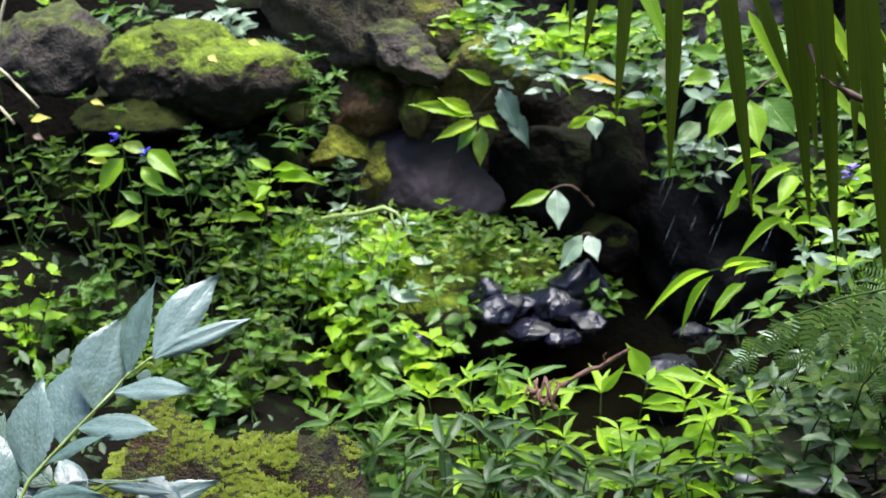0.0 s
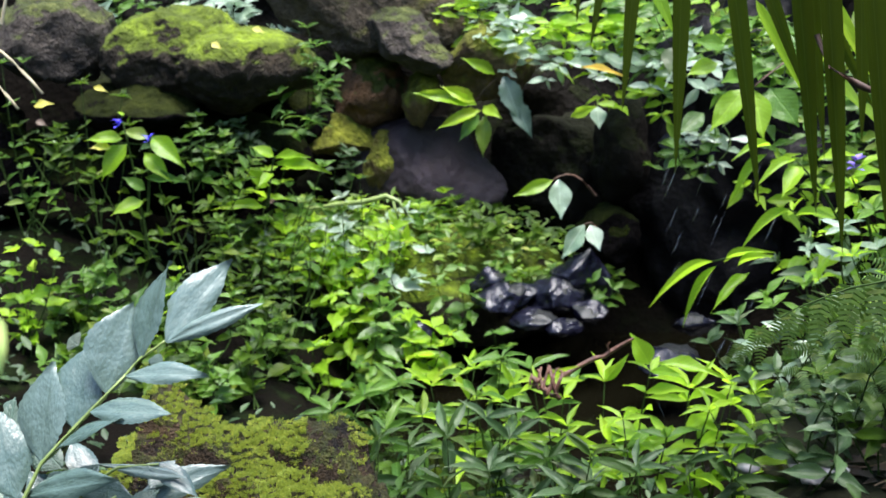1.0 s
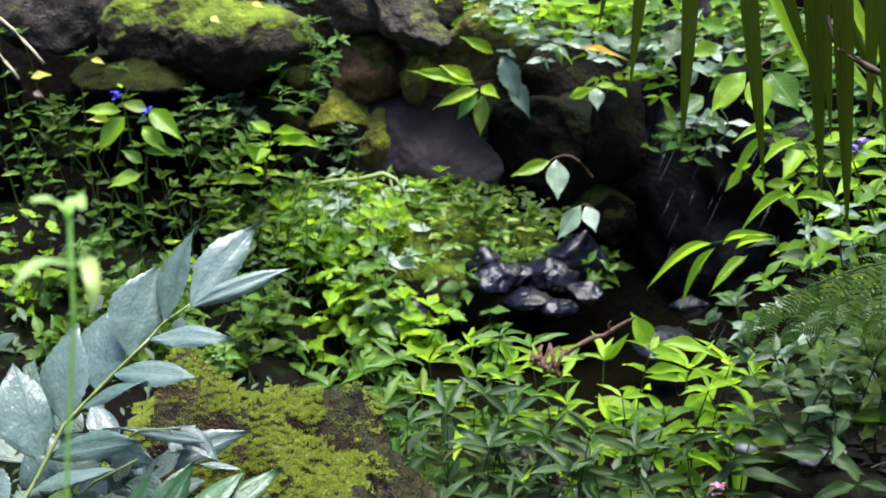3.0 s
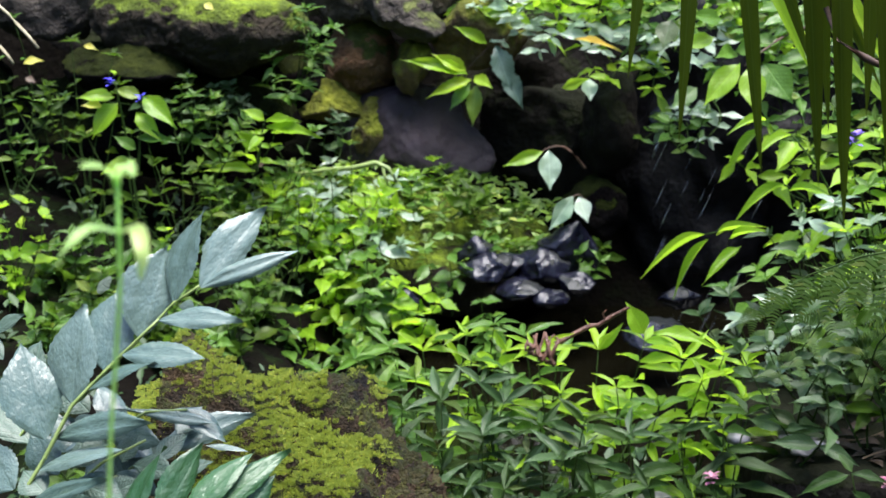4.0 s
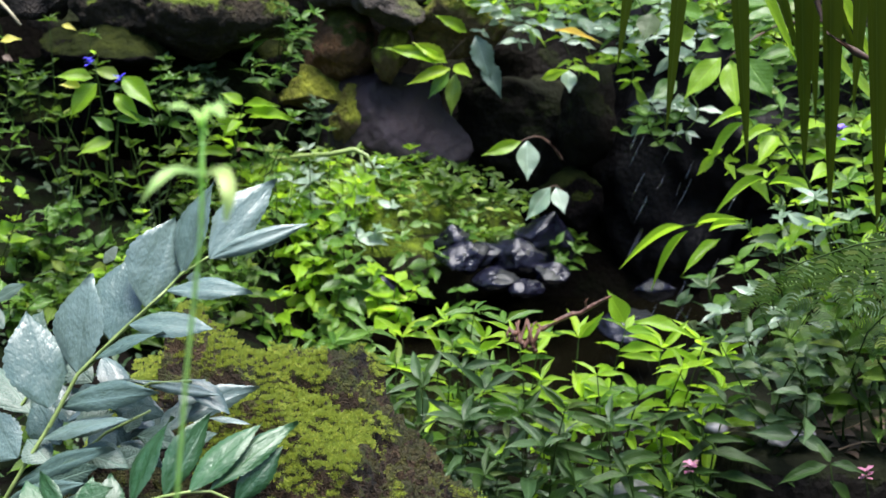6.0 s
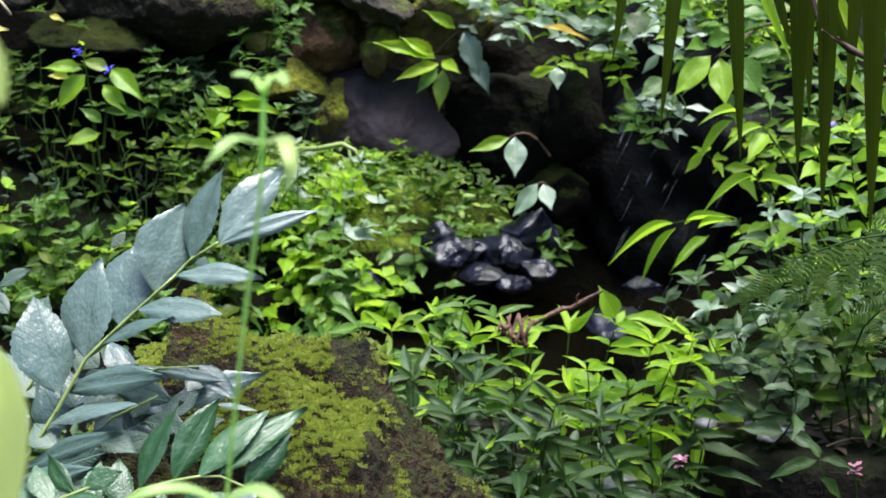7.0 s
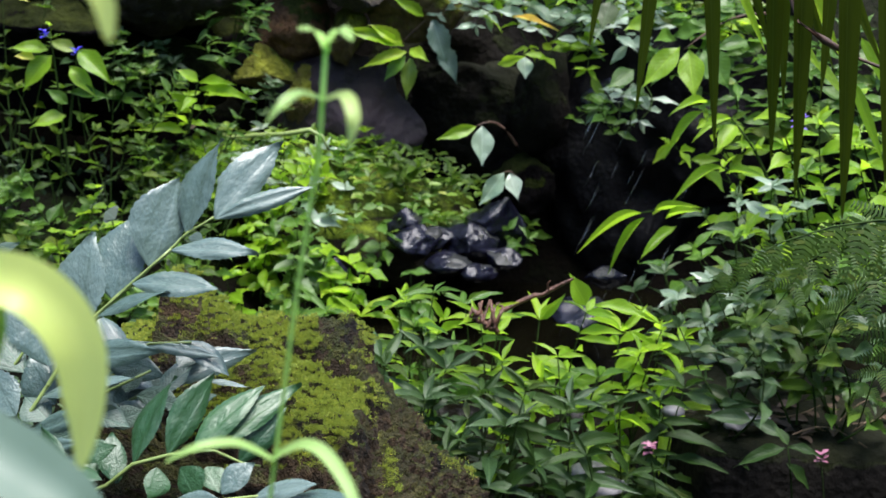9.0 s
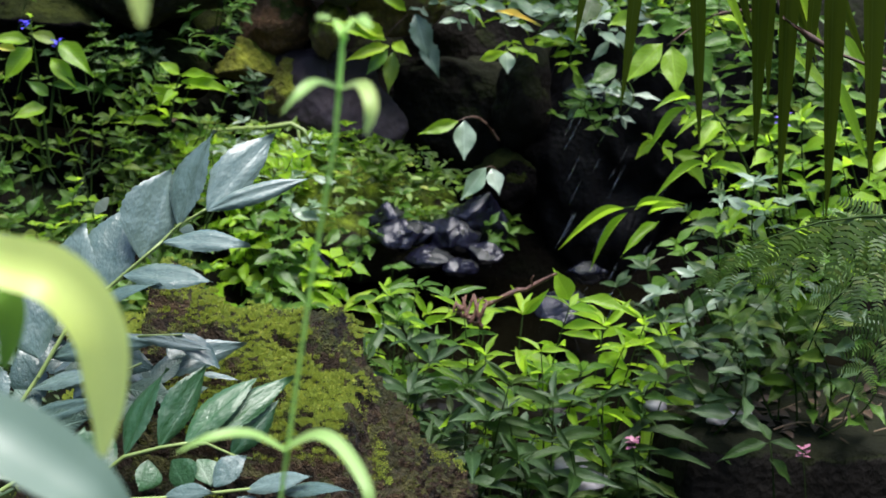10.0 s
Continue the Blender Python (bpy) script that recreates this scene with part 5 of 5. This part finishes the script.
# Lit blades of the frond: the lime material paints the sunlight on them.
for a, b, w in (((0.253, 1.300, 0.654), (0.308, 1.280, 0.518), 0.0298), ((0.410, 1.000, 0.580), (0.480, 0.980, 0.443), 0.015), ((0.500, 1.000, 0.600), (0.592, 0.980, 0.436), 0.019), ((0.561, 1.000, 0.431), (0.601, 0.980, 0.385), 0.014), ((0.615, 1.000, 0.403), (0.668, 0.980, 0.292), 0.017),
                ((0.550, 1.000, 0.595), (0.650, 0.980, 0.439), 0.017), ((0.619, 1.000, 0.468), (0.673, 0.980, 0.383), 0.016), ((0.521, 1.000, 0.472), (0.563, 0.980, 0.419), 0.015)):
    leaf(palm, leaf_of(M_LIME, "blade"), a, b, w, (0.1, -1, 0.1), 0.0, "blade", "green blade with sunlight put into its colour")


# ---- the fine-leaved fern ----
def pinna_mesh(seed, pairs=11):
    """One pinna of unit length: a thin rib with close pairs of narrow blunt leaflets that shorten to the tip."""
    rng = random.Random(seed)
    verts, faces = [], []
    for k in range(pairs):
        u = 0.05 + 0.92 * k / pairs
        ln = (0.215 * (1 - u) ** 0.6 + 0.025) * rng.uniform(0.9, 1.08)
        h = 0.034 * (1 - 0.35 * u)
        for s in (-1, 1):
            n = len(verts)
            z = rng.uniform(-0.012, 0.012)
            lean = ln * 0.30
            verts += [(u - h * 0.8, 0, 0), (u + h * 0.8, 0, 0), (u - h + lean * 0.4, s * ln * 0.4, z), (u + h + lean * 0.4, s * ln * 0.4, z), (u - h * 0.7 + lean * 0.85, s * ln * 0.8, z - 0.01), (u + h * 0.8 + lean * 0.85, s * ln * 0.8, z - 0.01), (u + h * 0.3 + lean * 1.1, s * ln, z - 0.02)]
            faces += [(n, n + 1, n + 3, n + 2), (n + 2, n + 3, n + 5, n + 4), (n + 4, n + 5, n + 6)]
    n = len(verts)
    verts += [(0, -0.012, 0.003), (0, 0.012, 0.003), (1, 0, -0.005)]
    faces += [(n, n + 1, n + 2)]
    verts = [(x, y + 0.08 * x * x * (seed - 2) / 2, z - 0.14 * x * x) for x, y, z in verts]
    return mesh_from("pinna", verts, faces, M_FERN)


M_FERN = leaf_material("fine_fern", (0.040, 0.082, 0.010), (0.082, 0.150, 0.022), 0.5, 0.3, islands=True, coat=0.0)
PINNAE = [pinna_mesh(k) for k in range(5)]


def lacy_fern(rachis, count, length, seed, hang=0.9):
    rng = random.Random(seed)
    plant = thing("lacy_fern", rachis[0], "dark green lacy fern frond with many leaflets", "fern", "lacy ferns")
    pts = [Vector(q) for q in rachis]
    tube("rachis", [(q, 0.0018 - 0.0004 * i) for i, q in enumerate(pts)], M_STEM, plant)
    for k in range(count):
        u = k / count * (len(pts) - 1)
        i = int(u)
        q = pts[i].lerp(pts[i + 1], u - i)
        ax = (pts[i + 1] - pts[i]).normalized()
        side = ax.cross(Vector((0, -0.6, 0.8))).normalized()
        ln = length * (1 - 0.75 * k / count) * rng.uniform(0.85, 1.1)
        for s in (-1, 1):
            d = (side * s * (1.0 if hang < 0.7 else 0.45) + ax * 0.5 + Vector((0, 0, -hang * rng.uniform(0.8, 1.0)))).normalized()
            put("pinna", PINNAE[rng.randrange(5)], plant, "", leaf_pose(q - plant.location, q + d * ln - plant.location, ln, (rng.uniform(-0.25, 0.25), -1.0, rng.uniform(0.2, 0.5))))
    return plant


lacy_fern([(0.517, 0.300, 0.350), (0.478, 0.300, 0.346), (0.431, 0.290, 0.339), (0.383, 0.280, 0.323), (0.341, 0.275, 0.299), (0.313, 0.270, 0.275)], 8, 0.085, 1, 1.2)
lacy_fern([(0.496, 0.310, 0.344), (0.459, 0.305, 0.330), (0.413, 0.295, 0.301), (0.387, 0.285, 0.259), (0.362, 0.280, 0.222), (0.344, 0.275, 0.191)], 10, 0.050, 2, 0.2)
lacy_fern([(0.528, 0.340, 0.290), (0.490, 0.335, 0.275), (0.460, 0.330, 0.240), (0.446, 0.325, 0.196)], 7, 0.062, 3, 0.4)
lacy_fern([(0.548, 0.320, 0.244), (0.520, 0.315, 0.220), (0.496, 0.310, 0.176), (0.486, 0.305, 0.128)], 7, 0.062, 4, 0.4)


# ---- out-of-focus young plants close to the lens ----
def ribbon(parent, path, width, mat, face=(0, -1, 0.3), name="leaf", label=""):
    """A long arching leaf along a path, cupped along its midrib."""
    pts = [Vector(q) - parent.location for q in path]
    dense = []
    for i in range(len(pts) - 1):
        p0, p1, p2, p3 = pts[max(0, i - 1)], pts[i], pts[i + 1], pts[min(len(pts) - 1, i + 2)]
        for k in range(6):
            u = k / 6
            dense.append(0.5 * (2 * p1 + (p2 - p0) * u + (2 * p0 - 5 * p1 + 4 * p2 - p3) * u * u + (3 * p1 - p0 - 3 * p2 + p3) * u ** 3))
    dense.append(pts[-1])
    n, verts, faces = len(dense), [], []
    for i, q in enumerate(dense):
        d = (dense[min(n - 1, i + 1)] - dense[max(0, i - 1)]).normalized()
        s = d.cross(Vector(face)).normalized()
        u = i / (n - 1)
        w = width * 0.5 * max(0.03, math.sin(math.pi * min(1.0, 0.12 + 0.88 * u)) ** 0.7)
        nrm = s.cross(d)
        for c in (-1, -0.5, 0, 0.5, 1):
            verts.append(q + s * w * c + nrm * abs(c) * w * 0.3)
    for i in range(n - 1):
        for j in range(4):
            a = i * 5 + j
            faces.append((a, a + 1, a + 6, a + 5))
    return put(name, mesh_from(name, verts, faces, mat), parent, label)


stalk = thing("young_stalk", (0.038, -0.670, 0.416), "slender pale green stalk with arching leaves", "plant")
tube("stem", [(Vector((0.038, -0.670, 0.416)), 0.0006), (Vector((0.043, -0.670, 0.469)), 0.0006), (Vector((0.048, -0.670, 0.519)), 0.0006), (Vector((0.053, -0.670, 0.558)), 0.0006), (Vector((0.054, -0.670, 0.587)), 0.0006)], M_STALK, stalk, "", 8)
ribbon(stalk, [(0.054, -0.670, 0.572), (0.048, -0.675, 0.574), (0.044, -0.680, 0.571), (0.040, -0.680, 0.566)], 0.0036, M_STALK, (0, -0.4, 1))
ribbon(stalk, [(0.054, -0.670, 0.572), (0.060, -0.675, 0.574), (0.063, -0.680, 0.569), (0.062, -0.680, 0.562)], 0.0042, M_STALK, (0, -0.6, 1))
ribbon(stalk, [(0.054, -0.670, 0.585), (0.052, -0.675, 0.590), (0.048, -0.680, 0.591)], 0.0042, M_STALK, (0, -0.4, 1))
ribbon(stalk, [(0.054, -0.670, 0.585), (0.058, -0.675, 0.591), (0.062, -0.680, 0.589)], 0.0042, M_STALK, (0, -0.4, 1))
ribbon(stalk, [(0.042, -0.670, 0.470), (0.033, -0.675, 0.476), (0.023, -0.680, 0.476), (0.014, -0.680, 0.471)], 0.0036, M_STALK, (0, -0.4, 1))
ribbon(stalk, [(0.042, -0.670, 0.470), (0.052, -0.675, 0.477), (0.060, -0.680, 0.475), (0.068, -0.690, 0.467), (0.066, -0.690, 0.458)], 0.0042, M_STALK, (0, -0.6, 1))
near = thing("young_plant", (-0.031, -0.750, 0.473), "bright yellow-green young plant close by", "plant")
tube("stem", [(Vector((-0.031, -0.750, 0.473)), 0.002), (Vector((-0.029, -0.750, 0.511)), 0.0018), (Vector((-0.027, -0.750, 0.541)), 0.0015)], M_NEAR, near)
ribbon(near, [(-0.027, -0.750, 0.539), (-0.017, -0.750, 0.544), (-0.008, -0.750, 0.542), (0.002, -0.750, 0.540), (0.009, -0.750, 0.534), (0.013, -0.750, 0.526), (0.014, -0.750, 0.516), (0.014, -0.750, 0.508), (0.013, -0.750, 0.499)], 0.0125, M_NEAR, (0.35, -1, 0.5))
ribbon(near, [(-0.023, -0.760, 0.512), (-0.013, -0.760, 0.510), (-0.003, -0.760, 0.506), (0.007, -0.760, 0.500), (0.016, -0.760, 0.494), (0.023, -0.760, 0.485)], 0.0165, M_DULL, (0.1, -0.9, 1))
ribbon(near, [(-0.027, -0.740, 0.526), (-0.018, -0.740, 0.533), (-0.011, -0.740, 0.531), (-0.010, -0.740, 0.523), (-0.012, -0.740, 0.514)], 0.0075, M_GREEN, (0.2, -1, 0.5))
drop = thing("overhanging_plant", (0.022, -0.780, 0.615), "blurred green leaf drooping from above", "plant")
tube("stem", bend((0.016, -0.780, 0.628), (0.020, -0.780, 0.617), 0.002, 6, (1, 0, 0), 0.0012, 0.0009), M_STALK, drop)
ribbon(drop, [(0.020, -0.780, 0.617), (0.025, -0.780, 0.609), (0.028, -0.780, 0.603), (0.029, -0.780, 0.596)], 0.0050, M_NEAR, (0.2, -1, 0.3))

# ---- twigs, litter, single flowers ----
twig = thing("fallen_stick", (0.085, 1.140, -0.039), "reddish brown fallen stick among the herbs", "stick")
tube("branch", [(Vector((0.238, 1.140, 0.043)), 0.0022), (Vector((0.205, 1.140, 0.023)), 0.0042), (Vector((0.190, 1.140, 0.012)), 0.0034), (Vector((0.176, 1.140, 0.010)), 0.0046), (Vector((0.152, 1.140, -0.003)), 0.0040), (Vector((0.126, 1.135, -0.018)), 0.0050), (Vector((0.085, 1.130, -0.039)), 0.0046)], M_BARK, twig, "", 8)
tube("side_twig", [(Vector((0.200, 1.140, 0.020)), 0.0022), (Vector((0.196, 1.135, 0.032)), 0.0014), (Vector((0.200, 1.132, 0.039)), 0.0008)], M_BARK, twig, "", 6)
for k in range(9):
    a = Vector((0.078, 1.085, -0.012)).lerp(Vector((0.120, 1.085, -0.020)), k / 8)
    tube("curled_bark", [(a + Vector((0.005 * math.sin(k * 2.0 + q), -0.010 * math.sin(q * 0.7), 0.013 * math.cos(q * 0.7 + k * 0.4) + 0.004 * q - 0.008)), 0.0042 - 0.0004 * q) for q in range(7)], M_BARK, twig, "", 6)
for a, b in (((-0.985, 1.500, 0.532), (-0.875, 1.500, 0.424)), ((-0.994, 1.500, 0.462), (-0.927, 1.500, 0.395)), ((-0.943, 1.500, 0.557), (-0.903, 1.500, 0.661))):
    tw = thing("dry_stalk", a, "pale dry grass stalk crossing the view", "stalk", "dry stalks")
    tube("stalk", bend(a, b, 0.01, 6, (0, 0, 1), 0.0035, 0.003), M_DRY, tw)
for at, sd, label in (((0.362, 0.950, -0.169), 1, "faded pink flower on a thin stem"), ((0.610, 0.900, -0.145), 2, "pale pink flower on a thin stem")):
    fl = thing("pink_flower", (at[0] + 0.02, at[1] + 0.03, -0.39), label, "flower", "pink flowers")
    tube("stem", bend((at[0] + 0.02, at[1] + 0.03, -0.39), at, 0.012, 6, (1, 0, 0), 0.0014, 0.0008), M_STEM, fl)
    blossom(fl, at, M_PINK, 0.014, 10, "", sd)
low = thing("low_plant", (0.565, 0.880, -0.390), "low plant with broad dull green leaves", "plant")
tube("stem", bend((0.565, 0.880, -0.390), (0.548, 0.850, -0.112), 0.015, 6, (1, 0, 0), 0.002, 0.0012), M_STEM, low)
for a, b, w in (((0.545, 0.850, -0.114), (0.470, 0.835, -0.136), 0.030), ((0.548, 0.850, -0.112), (0.600, 0.840, -0.116), 0.022), ((0.551, 0.855, -0.140), (0.590, 0.845, -0.172), 0.026), ((0.548, 0.850, -0.110), (0.530, 0.870, -0.085), 0.020)):
    leaf(low, leaf_of(M_SHADE, "ovate"), a, b, w * 0.75, (0, -0.6, 0.9))
fl = thing("violet_flower", (0.588, 1.200, 0.310), "violet flower among green leaves", "flower")
blossom(fl, (0.588, 1.200, 0.310), M_VIOLET, 0.017, 9, "", 5)


# ---- moss on the near rock, falling water ----
def moss_on(ob, count, size, seed, low):
    """Short moss blades on the parts of a stone that face the sky, in uneven cushions."""
    rng = random.Random(seed)
    spots = [(ob.matrix_basis @ v.co, v.normal.copy()) for v in ob.data.vertices]
    def growth(q, n):
        """How thick the moss stands at a spot: 0 for bare stone, 1 for a full cushion."""
        if q.z < 0.0 or q.y > 0.16:
            return 0.0
        patch = noise.noise(q * 16.0 + Vector((3, 1, 7))) + 0.5 * noise.noise(q * 45.0) + 0.35 * noise.noise(q * 120.0)
        if q.x < -0.03 + 0.05 * noise.noise(q * 14.0) and q.y > -0.04:
            need = -0.62
        elif q.y < 0.015 and q.x < 0.03 + 0.05 * noise.noise(q * 18.0):
            need = -0.45 if q.z > 0.225 + 0.03 * noise.noise(q * 25.0) else 0.28
        elif q.y > 0.02 and q.z > 0.25:
            need = -0.05
        else:
            need = 0.48
        full = max(0.0, min(1.0, (patch - need) / 0.45 + 0.15))
        return full * max(0.0, min(1.0, (n.z - low + 0.4 * noise.noise(q * 20.0)) / 0.35))
    spots = [(q, n, g) for q, n, g in ((q, n, growth(q, n)) for q, n in spots) if g > 0.02]
    verts, faces = [], []
    while len(faces) < count:
        q, n, g = spots[rng.randrange(len(spots))]
        if rng.random() > g:
            continue
        swell = max(0.0, 0.35 + noise.noise(q * 70.0) + 0.5 * noise.noise(q * 170.0)) * 0.0042 * g
        q = q + n * swell * rng.uniform(0.6, 1.0) + Vector((rng.uniform(-1, 1), rng.uniform(-1, 1), rng.uniform(-0.5, 0.5))) * 0.0025
        d = (n + Vector((rng.uniform(-0.9, 0.9), rng.uniform(-0.9, 0.9), rng.uniform(-0.2, 0.7)))).normalized()
        s = d.orthogonal().normalized() * size * 0.26
        ln = size * rng.uniform(0.4, 1.3)
        k = len(verts)
        verts += [q - s, q + s, q + d * ln]
        faces.append((k, k + 1, k + 2))
    tagged(put("moss", mesh_from("moss", verts, faces, M_MOSSTUFT)), "cushions of short yellow-green moss on the rock", "moss", kind="stuff")


moss_on(MOSSY, 450000, 0.0016, 9, 0.27)
_r = random.Random(77)
fall = thing("waterfall", (0.372, 2.550, -0.404), "thin strands of falling water over black rock", "waterfall")
for k in range(26):
    px = _r.uniform(0.34, 0.64)
    z0 = _r.uniform(-0.42, 0.12)
    ln = _r.uniform(0.03, 0.12)
    y = _r.uniform(2.48, 2.62)
    tube("strand", [((px, y, z0), 0.0003), ((px - ln * 0.2, y, z0 - ln * 0.5), 0.0011), ((px - ln * 0.42, y, z0 - ln), 0.0003)], M_FALL, fall, "", 5)

# ---- litter on the stone block ----
M_PEBBLE = plain_material("pale_pebble", (0.08, 0.078, 0.085), (0.24, 0.23, 0.25), 0.5)
M_RED = leaf_material("withered_red_leaf", (0.22, 0.05, 0.03), (0.32, 0.09, 0.05), 0.6, 0.2)
M_DEAD = leaf_material("dead_leaf", (0.02, 0.013, 0.008), (0.085, 0.05, 0.028), 0.7, 0.15)
_r = random.Random(88)
for k in range(40):
    x, y = _r.uniform(0.47, 0.95), _r.uniform(1.09, 1.35)
    z = -0.198 + 0.06 * (y - 1.2) + _r.uniform(0.0, 0.008)
    az = _r.uniform(0, 6.28)
    ln = _r.uniform(0.02, 0.045)
    dead = thing("dead_leaf", (x, y, z), "curled brown dead leaf on the stone block", "dead leaf", "dead leaves")
    leaf(dead, leaf_of(M_DEAD, "arch"), (x, y, z), (x + ln * math.cos(az), y + ln * math.sin(az), z + 0.012), ln * 0.45, (_r.uniform(-0.5, 0.5), -0.4, 1), 0.0, "blade")
M_ROOT = plain_material("dry_root", (0.07, 0.045, 0.025), (0.20, 0.14, 0.085), 0.8)
for k in range(9):
    x, y = _r.uniform(0.48, 0.85), _r.uniform(1.09, 1.2)
    z = -0.196 + _r.uniform(0.0, 0.01)
    root = thing("dry_twig", (x, y, z), "thin dry brown twig among leaf litter", "twig", "dry twigs")
    az, ln = _r.uniform(-0.8, 0.8), _r.uniform(0.06, 0.14)
    tube("twig", bend((x, y, z), (x + ln * math.cos(az), y + ln * math.sin(az) * 0.5, z + _r.uniform(-0.03, 0.03)), _r.uniform(-0.02, 0.03), 6, (0, 0, 1), 0.0016, 0.0008), M_ROOT, root)
for k, at in enumerate(((0.536, 1.120, -0.174), (0.564, 1.120, -0.176), (0.500, 1.140, -0.170), (0.533, 1.120, -0.172), (0.425, 1.160, -0.184), (0.517, 1.100, -0.177), (0.284, 1.060, -0.271), (0.306, 1.040, -0.277))):
    boulder("pebble", at, (0.022, 0.02, 0.012) if k < 6 else (0.045, 0.04, 0.025), M_PEBBLE, "pale grey pebble among leaf litter", (0, 0, k * 40), 60 + k, group="pebbles", level=3, fine=0)

red_leaf = thing("fallen_leaf", (-0.157, -0.165, 0.320), "small reddish withered leaf caught on a fern", "leaf", "fallen leaves")
leaf(red_leaf, leaf_of(M_RED, "ovate"), (-0.157, -0.165, 0.320), (-0.147, -0.168, 0.316), 0.006, (0, -0.8, 0.8), 0.0, "blade")
for k, (a, b, w, mt) in enumerate((((-0.835, 2.490, 0.450), (-0.807, 2.480, 0.438), 0.022, M_YELLOW), ((-0.732, 2.520, 0.482), (-0.699, 2.520, 0.475), 0.02, M_YELLOW), ((-1.158, 2.470, 0.344), (-1.118, 2.460, 0.337), 0.018, M_YELLOW), ((-1.279, 2.360, 0.308), (-1.227, 2.360, 0.321), 0.026, M_YELLOW), ((-1.269, 2.340, 0.273), (-1.240, 2.340, 0.264), 0.02, M_DEAD), ((0.119, 2.660, 0.348), (0.242, 2.620, 0.335), 0.018, M_YELLOW), ((-0.714, 2.500, 0.022), (-0.691, 2.500, 0.034), 0.014, M_DEAD))):
    fallen = thing("fallen_leaf", a, "small yellow fallen leaf" if mt is M_YELLOW else "small brown fallen leaf", "leaf", "fallen leaves")
    leaf(fallen, leaf_of(mt, "ovate"), a, b, w, (0, -0.8, 0.8), 0.0, "blade")
